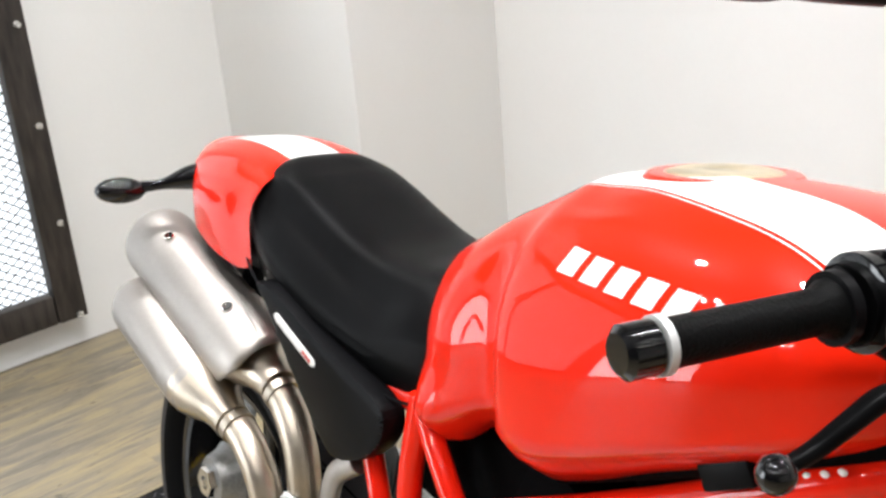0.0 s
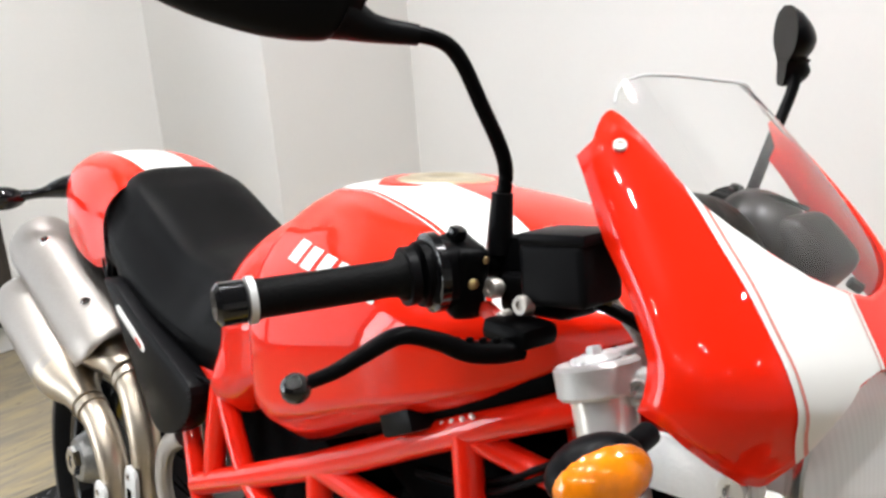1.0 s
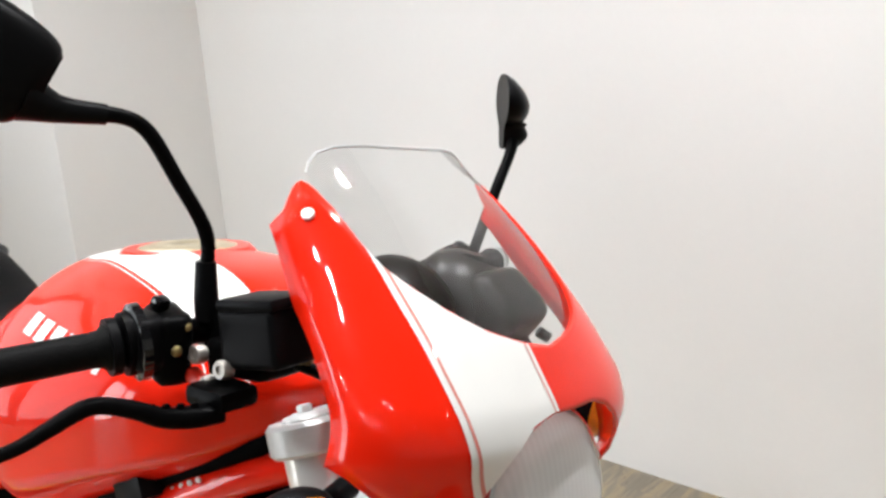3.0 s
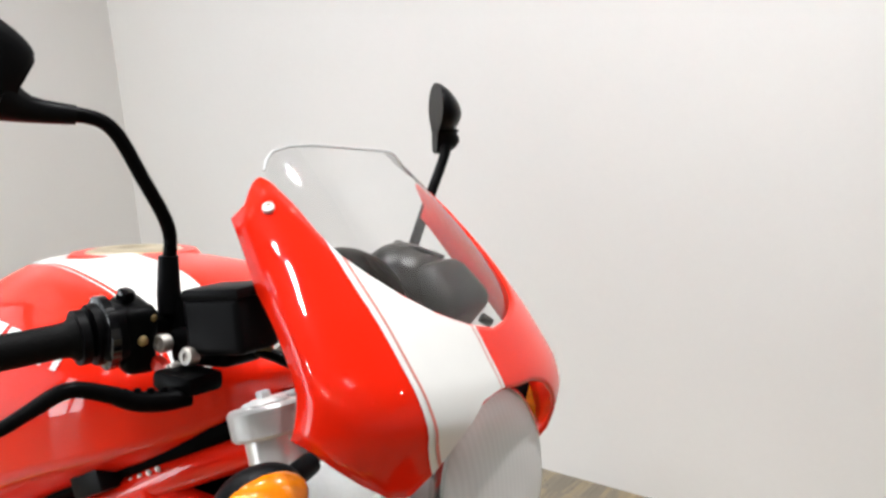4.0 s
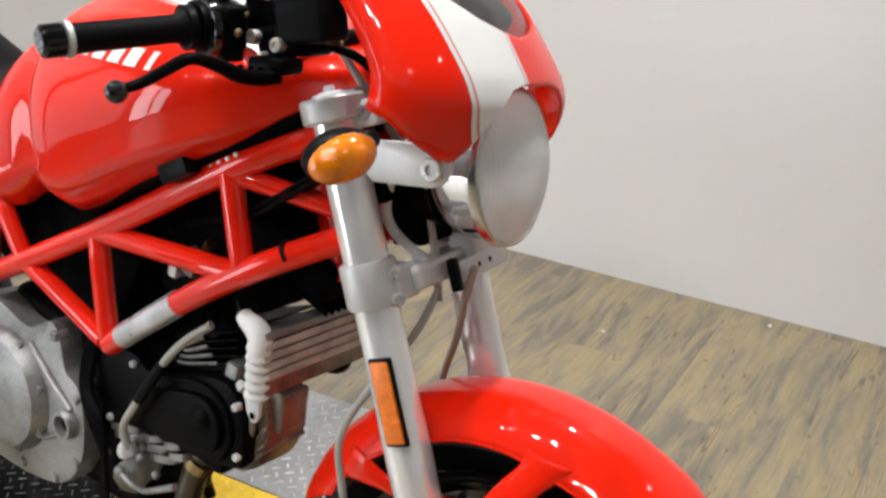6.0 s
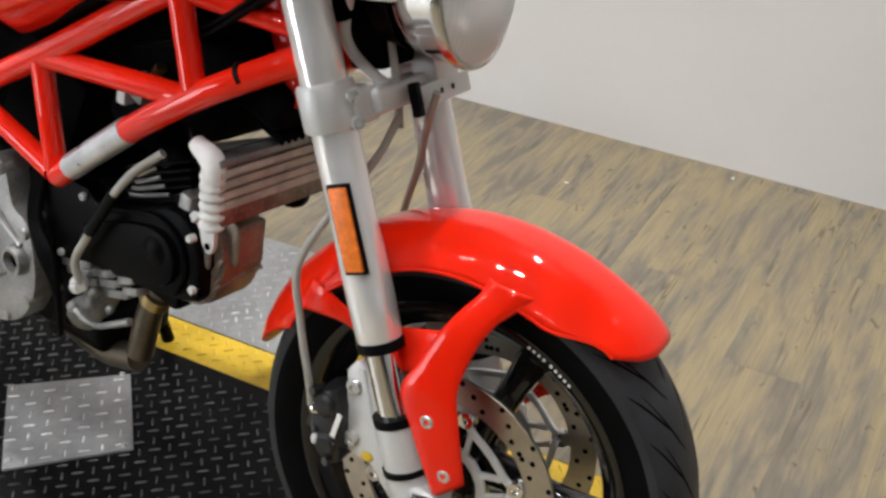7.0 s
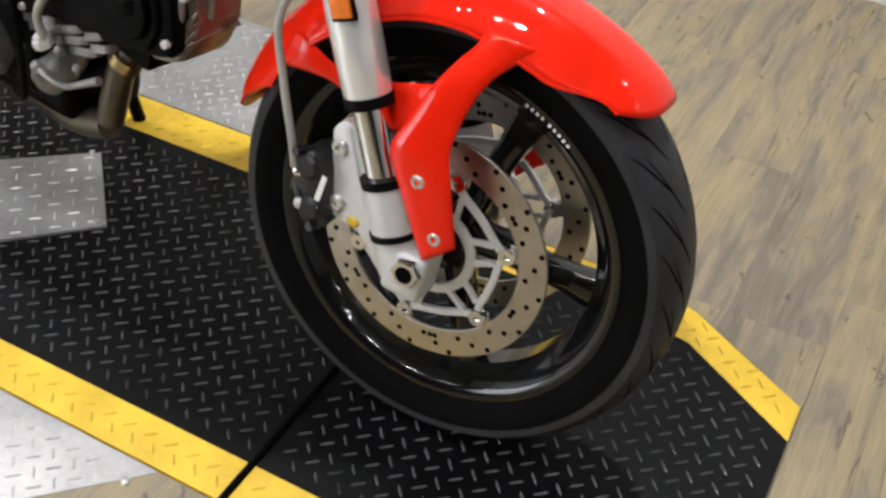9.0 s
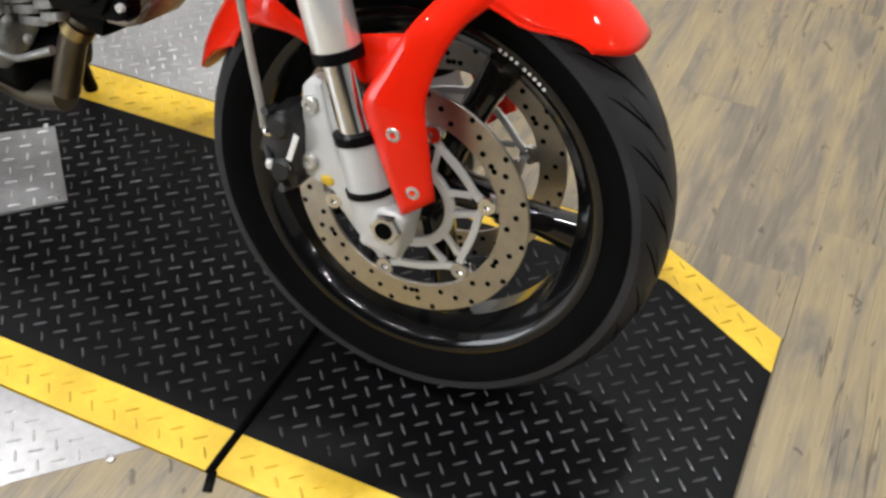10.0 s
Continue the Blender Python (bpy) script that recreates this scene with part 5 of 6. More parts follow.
for k in range(37):
    x = -0.815 - 0.485 * k / 36
    zt, zb, w = smooth_interp(SEAT, x)
    ring = []
    for i in range(65):
        a = math.pi * i / 64
        ca, sa = math.cos(a), math.sin(a)
        p = 2 / 3.6
        y = math.copysign(abs(ca) ** p, ca) * w
        z = zb + (zt - zb) * sa ** (2 / 3.2)
        y *= 0.82 + 0.18 * min(1.0, (z - zb) / (zt - zb) * 1.8)
        if sa > 0.2:
            y *= 1 - 0.22 * max(0, (z - zb) / (zt - zb) - 0.35)
            k_in = min(1.0, max(0.0, (-0.89 - x) / 0.07)) * min(1.0, max(0.0, (x + 1.275) / 0.04))
            z -= 0.006 * k_in * max(0.0, 1 - (abs(y) / 0.088) ** 3)
            v_ = min(1.0, max(0.0, (abs(y) - 0.090) / 0.020))
            z -= 0.020 * k_in * v_ * v_ * (3 - 2 * v_)
        ring.append(Vector((x, y, z)))
    rows.append(ring)
bm = skin(rows, close=True)
bm.faces.new([v for v in bm.verts][:65])
bm.faces.new([v for v in bm.verts][-65:])
seat = part("seat", bm, VINYL, bike, "black vinyl saddle", space=BODY, sharp=55)
for s in (-1, 1):
    piping = [Vector((x, s * (smooth_interp(SEAT, x)[2] * 0.985 + 0.001), smooth_interp(SEAT, x)[1] + 0.018)) for x in [-0.85 - 0.05 * k for k in range(10)]]
    part("seam", sweep(piping, 0.002, 6, (0, 0, 1), 2), PLASTIC, seat, space=BODY)

# ---- tail cowl ----
COWL = [(-1.262, 0.933, 0.792, 0.132), (-1.30, 0.941, 0.782, 0.131), (-1.36, 0.948, 0.786, 0.132), (-1.42, 0.949, 0.796, 0.128), (-1.48, 0.943, 0.812, 0.117), (-1.53, 0.933, 0.836, 0.094), (-1.565, 0.930, 0.862, 0.060), (-1.58, 0.915, 0.890, 0.025)]
rows = []
for k in range(41):
    x = -1.262 - 0.318 * k / 40
    zt, zb, w = smooth_interp(COWL, x)
    ring = []
    for i in range(41):
        a = math.pi * (i / 40) * 1.10 - math.pi * 0.05
        ca, sa = math.cos(a), math.sin(a)
        zm = zb + (zt - zb) * 0.42
        y = math.copysign(abs(ca) ** (2 / 3.0), ca) * w
        z = zm + (zt - zm) * sa ** (2 / 2.2) if sa >= 0 else zm - (zm - zb) * min(1, (-sa / 0.155))
        if sa < 0:
            y *= 1 - 0.01 * min(1, -sa / 0.155)
        ring.append(Vector((x, y, z)))
    rows.append(ring)
bm = skin(rows)
bm.faces.new([v for v in bm.verts][-41:])
bm.transform(BODY)
cowl = part("tail_cowl", bm, RED, bike, "red single-seat tail cowl with a white stripe", sharp=60)
rows = []
for k in range(41):
    x = -1.264 - 0.270 * k / 40
    zt, zb, w = smooth_interp(COWL, x)
    zm = zb + (zt - zb) * 0.42
    row = []
    for i in range(13):
        y = -0.050 + 0.084 * i / 12
        ca = min(0.97, abs(y) / w) ** 1.3
        row.append(Vector((x, y, zm + (zt - zm) * math.sqrt(1 - ca * ca) ** (2 / 2.2) + 0.0012)))
    rows.append(row)
part("stripe", skin(rows), WHITE, cowl, "white racing stripe", space=BODY)
part("undertray", sweep([(-1.24, 0, 0.79), (-1.40, 0, 0.80), (-1.54, 0, 0.85)], [(0.10, 0.03), (0.10, 0.03), (0.055, 0.025)], 16, (0, 0, 1), 4, 3), PLASTIC, bike, space=BODY)
part("tail_lamp", ball((-1.572, 0, 0.895), (0.02, 0.05, 0.022)), DARKRED, bike, "red tail lamp", space=BODY)
part("plate_hanger", sweep([(-1.46, 0, 0.83), (-1.54, 0, 0.79), (-1.64, 0, 0.70)], [(0.07, 0.02), (0.06, 0.012), (0.07, 0.006)], 12, (0, 1, 0), 4, 3), PLASTIC, bike, space=BODY)
for s in (-1, 1):
    st = part("rear_indicator", sweep([(-1.47, s * 0.070, 0.889), (-1.50, s * 0.110, 0.881), (-1.53, s * 0.145, 0.868), (-1.55, s * 0.175, 0.862)], [0.022, 0.020, 0.009, 0.010], 14, (0, 0, 1), 4), GLOSSBLACK, bike, "gloss black rear indicator", space=BODY)
    bm = ball((0, 0, 0), (0.021, 0.040, 0.021), 20)
    bm.transform(Matrix.Translation((-1.557, s * 0.205, 0.858)) @ pose(0, 0, 0, 0, 0, s * 15))
    part("lamp_shell", bm, GLOSSBLACK, st, space=BODY)

# ---- side panels ----
for s in (-1, 1):
    out = spline([(-1.205, 0, 0.790), (-1.150, 0, 0.790), (-1.06, 0, 0.760), (-0.960, 0, 0.735), (-0.895, 0, 0.715), (-0.884, 0, 0.695), (-0.892, 0, 0.668), (-0.919, 0, 0.640), (-0.960, 0, 0.618), (-1.001, 0, 0.610), (-1.035, 0, 0.630), (-1.085, 0, 0.676), (-1.175, 0, 0.766)], 3)
    pn = part("side_panel", plate([(p.x, p.z) for p in out], 0.036, 0.009, place=Matrix.Translation((0, s * 0.140, 0))), PLASTIC, bike, "black plastic side panel with a white strip", space=BODY)
    bd = sweep([(-1.140, s * 0.1582, 0.759), (-1.134, s * 0.1582, 0.757), (-1.043, s * 0.1582, 0.722), (-1.037, s * 0.1582, 0.720)], [(0.003, 0.0012), (0.0068, 0.0015), (0.0068, 0.0015), (0.003, 0.0012)], 10, (0, 1, 0), 0, 4)
    bdg = part("badge", bd, WHITE, pn, "white name strip with small dark marks", space=BODY)
    for k in range(3):
        part("badge_mark", block((0.005, 0.001, 0.006), (-1.062 + k * 0.007, s * 0.1602, 0.7293 - k * 0.0027), (0, 21, 0), 0), DARKRED, bdg, space=BODY)

# ---- trellis ----
Y = 0.132
tr = part("trellis", sweep([(-0.20, -0.070, 0.903), (-0.34, -Y + 0.01, 0.838), (-0.59, -Y, 0.708), (-0.915, -Y, 0.556)], 0.0165, 18, (0, 1, 0), 3), FRAME_RED, bike, "red tubular steel trellis chassis", space=BODY)
for s in (-1, 1):
    y = s * Y
    if s > 0:
        part("top_tube", sweep([(-0.20, 0.070, 0.903), (-0.34, Y - 0.01, 0.838), (-0.59, Y, 0.708), (-0.915, Y, 0.556)], 0.0165, 18, (0, 1, 0), 3), FRAME_RED, tr, space=BODY)
    tubes = [
        ("lower_tube", [(-0.165, s * 0.075, 0.790), (-0.30, s * 0.122, 0.722), (-0.42, y, 0.652), (-0.575, y, 0.548)], 0.0165),
        ("brace", [(-0.345, s * 0.124, 0.832), (-0.322, s * 0.124, 0.715)], 0.0150),
        ("brace", [(-0.345, s * 0.122, 0.830), (-0.175, s * 0.070, 0.800)], 0.0125),
        ("brace", [(-0.590, y, 0.706), (-0.330, s * 0.126, 0.708)], 0.0150),
        ("brace", [(-0.595, y, 0.704), (-0.578, y, 0.556)], 0.0150),
        ("brace", [(-0.765, y, 0.624), (-0.585, y, 0.552)], 0.0150),
        ("seat_stay", [(-0.915, y, 0.556), (-0.955, s * 0.125, 0.64), (-0.99, s * 0.115, 0.72)], 0.0140),
        ("seat_stay", [(-0.865, y, 0.580), (-0.862, s * 0.13, 0.65), (-0.852, s * 0.125, 0.735)], 0.0150),
        ("seat_stay", [(-0.770, y, 0.624), (-0.82, s * 0.13, 0.69), (-0.852, s * 0.125, 0.735)], 0.0140),
        ("seat_rail", [(-0.800, s * 0.118, 0.728), (-0.95, s * 0.110, 0.715), (-1.25, s * 0.095, 0.775)], 0.0130),
        ("stay", [(-0.915, y, 0.556), (-0.88, s * 0.12, 0.47), (-0.86, s * 0.11, 0.42)], 0.0150),
    ]
    for nm, pts, r in tubes:
        part(nm, sweep(pts, r, 16, (0, 1, 0), 3 if len(pts) > 2 else 0), FRAME_RED, tr, space=BODY)
    part("tape", sweep([(-0.430, y, 0.6465), (-0.545, y, 0.5685)], 0.0175, 18, (0, 1, 0), 0), TAPE, tr, "silver tape wrapped round the tube", space=BODY)
    part("cable_tie", sweep([(-0.256, s * 0.108, 0.748), (-0.261, s * 0.1095, 0.745)], 0.018, 16, (0, 1, 0), 0), PLASTIC, tr, space=BODY)
    part("tank_buffer", block((0.052, 0.030, 0.026), (-0.408, s * 0.146, 0.828), (0, -26, 0), 0.004), PLASTIC, tr, space=BODY)
    for q in range(4):
        part("white_dot", ball((-0.325 - 0.014 * q, s * 0.1345, 0.857 - 0.0072 * q), (0.004, 0.0025, 0.003), 10), WHITE, tr, "small white dot on the tube", space=BODY)
part("head_tube", sweep([(-0.245, 0, 0.70), (-0.312, 0, 0.925)], 0.036, 24, (0, 1, 0), 0), FRAME_RED, tr)
part("wiring_loom", sweep([(-0.21, -0.10, 0.85), (-0.34, -0.10, 0.775), (-0.46, -0.09, 0.74)], 0.006, 8, (0, 1, 0), 4), ENGINE_BLACK, bike, space=BODY)
part("throttle_cable", sweep([(-0.20, -0.105, 0.865), (-0.30, -0.112, 0.80), (-0.38, -0.10, 0.765)], 0.0035, 8, (0, 1, 0), 4), ENGINE_BLACK, bike, space=BODY)
part("throttle_cable", sweep([(-0.20, -0.11, 0.855), (-0.30, -0.116, 0.79), (-0.38, -0.10, 0.755)], 0.0035, 8, (0, 1, 0), 4), ENGINE_BLACK, bike, space=BODY)
# inner blocks in near-black, so the space behind the trellis reads as shade
part("airbox", block((0.40, 0.17, 0.15), (-0.50, 0, 0.775), (0, 24, 0), 0.03, 3), SHADED_BLACK, bike, space=BODY)
part("battery_tray", block((0.22, 0.16, 0.16), (-0.82, 0, 0.64), (0, 10, 0), 0.02, 3), SHADED_BLACK, bike, space=BODY)
# strip added to darken the gap between tank and top tube
part("gap_shade_strip", sweep([(-0.62, -0.125, 0.735), (-0.45, -0.135, 0.815), (-0.30, -0.115, 0.885), (-0.22, -0.06, 0.93)], 0.012, 10, (0, 1, 0), 4), SHADED_BLACK, bike, space=BODY)

# ---- engine ----
eng = part("engine", block((0.30, 0.20, 0.24), (-0.74, 0.0, 0.42), (0, 10, 0), 0.03, 3), ENGINE_BLACK, bike, "air-cooled V-twin engine in bare and black castings", space=BODY)
out = spline([(-0.95, 0, 0.52), (-0.86, 0, 0.545), (-0.770, 0, 0.520), (-0.712, 0, 0.545), (-0.690, 0, 0.520), (-0.680, 0, 0.475), (-0.650, 0, 0.455), (-0.640, 0, 0.400), (-0.648, 0, 0.345), (-0.680, 0, 0.300), (-0.730, 0, 0.278), (-0.82, 0, 0.272), (-0.93, 0, 0.290), (-0.97, 0, 0.40)], 4)
case = part("clutch_casing", plate([(p.x, p.z) for p in out], 0.060, 0.003, place=Matrix.Translation((0, -0.105, 0))), CASE, eng, "bare grey metal clutch casing", space=BODY)
part("clutch_cover", lathe([(0.0, 0.030), (0.060, 0.028), (0.088, 0.020), (0.100, 0.0), (0.102, -0.01)], (-0.825, -0.136, 0.405), (0, -1, 0), 40), CASE, case, "round bare metal clutch cover", space=BODY)
for k in range(8):
    a = 2 * math.pi * k / 8 + 0.3
    bolt((-0.825 + 0.095 * math.cos(a), -0.142, 0.405 + 0.095 * math.sin(a)), (0, -1, 0), 0.0055, 0.004, case, "cover_screw", CASE, BODY)
for p in ((-0.70, 0.525), (-0.655, 0.44), (-0.66, 0.335), (-0.715, 0.292), (-0.80, 0.287)):
    part("screw_boss", lathe([(0.0, 0.012), (0.007, 0.012), (0.009, 0.008), (0.0105, -0.01)], (p[0], -0.128, p[1]), (0, -1, 0), 14), CASE, case, space=BODY)
part("oil_port", lathe([(0.0145, 0.0), (0.016, 0.016), (0.021, 0.016), (0.024, 0.0)], (-0.675, -0.134, 0.395), (0, -1, 0), 24), CASE, case, space=BODY)
part("oil_port_shade", lathe([(0, 0.004), (0.0155, 0.004)], (-0.675, -0.134, 0.395), (0, -1, 0), 24), HOLE_SHADE, case, space=BODY)
part("casing_rib", sweep([(-0.76, -0.136, 0.50), (-0.71, -0.138, 0.455), (-0.665, -0.136, 0.42)], [(0.004, 0.006)] * 3, 10, (0, 1, 0), 4), CASE, case, space=BODY)
part("casing_rib", sweep([(-0.70, -0.136, 0.37), (-0.73, -0.138, 0.355), (-0.77, -0.138, 0.35)], [(0.004, 0.006)] * 3, 10, (0, 1, 0), 4), CASE, case, space=BODY)
part("sump", block((0.22, 0.14, 0.07), (-0.68, -0.01, 0.290), (0, 5, 0), 0.025, 3), ENGINE_BLACK, eng, space=BODY)
part("drain_boss", lathe([(0.0, 0.045), (0.014, 0.043), (0.026, 0.034), (0.034, 0.015), (0.036, -0.02)], (-0.612, -0.060, 0.325), (0.25, -0.75, -0.75), 28), CASE, eng, "bare metal filter housing", space=BODY)
# belt cover
out = spline([(-0.640, 0, 0.520), (-0.590, 0, 0.538), (-0.540, 0, 0.535), (-0.520, 0, 0.520), (-0.463, 0, 0.528), (-0.385, 0, 0.552), (-0.345, 0, 0.540), (-0.330, 0, 0.500), (-0.330, 0, 0.450), (-0.350, 0, 0.432), (-0.447, 0, 0.421), (-0.540, 0, 0.424), (-0.600, 0, 0.412), (-0.635, 0, 0.455)], 3)
cov = part("belt_cover", plate([(p.x, p.z) for p in out], 0.036, 0.010, place=Matrix.Translation((0, -0.098, 0))), ENGINE_BLACK, eng, "black timing belt cover", space=BODY)
out = spline([(-0.505, 0, 0.500), (-0.450, 0, 0.516), (-0.400, 0, 0.522), (-0.372, 0, 0.508), (-0.363, 0, 0.480), (-0.378, 0, 0.450), (-0.430, 0, 0.437), (-0.510, 0, 0.436), (-0.550, 0, 0.450), (-0.545, 0, 0.480)], 3)
part("cover_panel", plate([(p.x, p.z) for p in out], 0.016, 0.006, place=Matrix.Translation((0, -0.118, 0))), ENGINE_BLACK, cov, space=BODY)
part("cover_rim", sweep([(-0.515, -0.120, 0.512), (-0.450, -0.120, 0.531), (-0.392, -0.120, 0.537), (-0.357, -0.120, 0.515), (-0.348, -0.120, 0.478), (-0.365, -0.120, 0.442)], 0.0035, 8, (0, 1, 0), 4), ENGINE_BLACK, cov, space=BODY)
part("cover_dome", lathe([(0, 0.007), (0.008, 0.0065), (0.016, 0.004), (0.022, 0.0)], (-0.398, -0.125, 0.492), (0, -1, 0), 24), ENGINE_BLACK, cov, space=BODY)
for p in ((-0.340, 0.525), (-0.338, 0.455), (-0.600, 0.425), (-0.545, 0.523)):
    bolt((p[0], -0.116, p[1]), (0, -1, 0), 0.0055, 0.005, cov, "cover_screw", ALLOY, BODY)
# forward cylinder: fins and head
cyl = part("front_cylinder", block((0.19, 0.075, 0.11), (-0.50, -0.035, 0.452), (0, 14, 0), 0.01), ENGINE_BLACK, eng, space=BODY)
FINS = ((-0.608, -0.548, 0.409, 0.419), (-0.598, -0.540, 0.399, 0.409), (-0.541, -0.495, 0.412, 0.423), (-0.528, -0.485, 0.402, 0.411), (-0.490, -0.452, 0.418, 0.427), (-0.480, -0.443, 0.405, 0.413), (-0.585, -0.535, 0.388, 0.397), (-0.520, -0.470, 0.391, 0.399))
for xa, xb, za, zb in FINS:
    part("fin", sweep([(xa, -0.098, za), (xa + 0.004, -0.112, za), (xb - 0.004, -0.114, zb), (xb, -0.100, zb)], [(0.0022, 0.006)] * 4, 8, (0, 0, 1), 3, 4), CASE, cyl, "bare cooling fin edge", space=BODY)
for k in range(5):
    part("upper_fin", block((0.13, 0.15, 0.003), (-0.43, -0.015, 0.548 + k * 0.011), (0, -18, 0), 0.001), ENGINE_BLACK, cyl, space=BODY)
    part("fin_edge", sweep([(-0.487 + 0.006 * k, -0.088, 0.536 + k * 0.010), (-0.455, -0.0925, 0.543 + k * 0.010), (-0.405 - 0.008 * k, -0.092, 0.558 + k * 0.010)], [(0.0014, 0.003)] * 3, 8, (0, 0, 1), 3), CASE if k < 3 else HEADCAST, cyl, space=BODY)
part("intake_stub", sweep([(-0.42, -0.06, 0.585), (-0.44, -0.055, 0.625), (-0.465, -0.05, 0.66)], [0.026, 0.024, 0.028], 20, (0, 1, 0), 4), ENGINE_BLACK, cyl, space=BODY)
part("cylinder_stud", block((0.022, 0.03, 0.055), (-0.372, -0.086, 0.545), (0, 14, 0), 0.006), CASE, cyl, space=BODY)
part("cylinder_stud", lathe([(0, 0.016), (0.008, 0.016), (0.010, 0)], (-0.347, -0.09, 0.540), (-0.1, -0.8, 0.5), 6), ALLOY, cyl, space=BODY)
out = spline([(-0.385, 0, 0.530), (-0.350, 0, 0.540), (-0.325, 0, 0.536), (-0.316, 0, 0.510), (-0.312, 0, 0.482), (-0.328, 0, 0.440), (-0.350, 0, 0.418), (-0.388, 0, 0.412)], 3)
hd = part("cylinder_head", plate([(p.x, p.z) for p in out], 0.075, 0.010, place=Matrix.Translation((0, -0.050, 0))), HEADCAST, eng, "oil-stained cylinder head", space=BODY)
for k in range(4):
    part("head_rib", sweep([(-0.388 + 0.006 * k, -0.089, 0.418 + 0.010 * k), (-0.352 + 0.005 * k, -0.090, 0.424 + 0.012 * k), (-0.328 + 0.003 * k, -0.088, 0.450 + 0.013 * k), (-0.318, -0.05, 0.462 + 0.013 * k), (-0.318, -0.015, 0.462 + 0.013 * k)], [(0.004, 0.003)] * 5, 8, (0, 1, 0), 4), HEADCAST, hd, space=BODY)
part("valve_cover", block((0.036, 0.05, 0.060), (-0.318, -0.050, 0.512), (0, 6, 0), 0.007, 3), HEADCAST, hd, "brown-stained valve cover", space=BODY)
part("tappet_pillar", block((0.018, 0.020, 0.085), (-0.366, -0.092, 0.478), (0, 4, 0), 0.006), HEADCAST, hd, space=BODY)
part("plug_lead", sweep([(-0.338, -0.090, 0.525), (-0.332, -0.098, 0.495), (-0.340, -0.096, 0.467), (-0.358, -0.094, 0.450)], [0.005, 0.0065, 0.006, 0.005], 10, (0, 1, 0), 4), CASE, hd, space=BODY)
part("rear_cylinder", block((0.15, 0.17, 0.20), (-0.68, 0, 0.60), (0, 25, 0), 0.02), SHADED_BLACK, eng, space=BODY)
part("exhaust_header", sweep([(-0.40, -0.02, 0.43), (-0.455, -0.045, 0.405), (-0.488, -0.052, 0.362), (-0.505, -0.055, 0.310), (-0.518, -0.055, 0.270)], [0.019, 0.019, 0.019, 0.0195, 0.0195], 18, (0, 1, 0), 5), HEADER, eng, "heat-tinted exhaust header", space=BODY)
part("header_collar", sweep([(-0.478, -0.050, 0.378), (-0.487, -0.052, 0.364)], 0.0235, 20, (0, 1, 0), 0), BRASS, eng, space=BODY)
part("lower_pipe", sweep([(-0.525, -0.050, 0.258), (-0.60, -0.045, 0.240), (-0.72, -0.02, 0.235), (-0.90, 0.0, 0.24)], 0.021, 16, (0, 1, 0), 4), HEADER, eng, "scorched lower exhaust pipe", space=BODY)
part("oil_line", sweep([(-0.385, -0.118, 0.625), (-0.425, -0.136, 0.590), (-0.475, -0.142, 0.530), (-0.512, -0.142, 0.478), (-0.540, -0.140, 0.438), (-0.540, -0.134, 0.402)], 0.0058, 12, (0, 1, 0), 5), HOSE, eng, "grey oil hose", space=BODY)
part("hose_sleeve", sweep([(-0.453, -0.1405, 0.558), (-0.503, -0.1425, 0.491)], 0.0078, 12, (0, 1, 0), 0), PLASTIC, eng, space=BODY)
for za, r in ((0.402, 0.011), (0.396, 0.0125)):
    part("banjo", lathe([(0.0, 0.006), (r, 0.006), (r + 0.001, 0.0), (r, -0.006)], (-0.545, -0.132, za), (-0.2, -0.3, 1), 6), ALLOY, eng, space=BODY)
part("gear_linkage", sweep([(-0.560, -0.132, 0.357), (-0.535, -0.135, 0.350), (-0.505, -0.136, 0.350), (-0.480, -0.135, 0.360), (-0.444, -0.13, 0.376)], [0.0045, 0.004, 0.0045, 0.005, 0.006], 12, (0, 1, 0), 4), CASE, eng, "bright metal linkage", space=BODY)
for p, r in (((-0.562, -0.132, 0.358), 0.0105), ((-0.487, -0.128, 0.378), 0.008), ((-0.520, -0.128, 0.392), 0.009), ((-0.600, -0.125, 0.372), 0.007)):
    part("banjo", ball(p, r * 0.8), CASE, eng, space=BODY)
for k in range(5):
    part("wire", sweep([(-0.645 + 0.006 * k, -0.112, 0.555), (-0.650 + 0.005 * k, -0.128, 0.47), (-0.625 + 0.008 * k, -0.135, 0.42), (-0.595 + 0.004 * k, -0.130 - 0.003 * k, 0.355 - 0.010 * k), (-0.63, -0.12, 0.300)], 0.0045, 8, (0, 1, 0), 4), ENGINE_BLACK, eng, space=BODY)
part("carb_fitting", block((0.035, 0.03, 0.03), (-0.445, -0.095, 0.690), (0, 30, 0), 0.008), CASE, eng, space=BODY)
part("carb_fitting", block((0.016, 0.02, 0.034), (-0.464, -0.105, 0.684), (0, 10, 0), 0.004), ALLOY, eng, space=BODY)
part("carb_fitting", sweep([(-0.46, -0.10, 0.685), (-0.425, -0.10, 0.705), (-0.405, -0.10, 0.725)], [0.008, 0.006, 0.008], 10, (0, 1, 0), 3), BRASS, eng, space=BODY)
part("carb_body", block((0.10, 0.10, 0.09), (-0.47, -0.035, 0.655), (0, 25, 0), 0.015), SHADED_BLACK, eng, space=BODY)
part("regulator", block((0.18, 0.09, 0.060), (-0.335, -0.01, 0.722), (0, 22, 0), 0.02, 3), SHADED_BLACK, eng, "black finned regulator", space=BODY)
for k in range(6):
    part("regulator_fin", block((0.18, 0.004, 0.012), (-0.342, -0.04 + 0.012 * k, 0.688), (0, 22, 0), 0.001), SHADED_BLACK, eng, space=BODY)
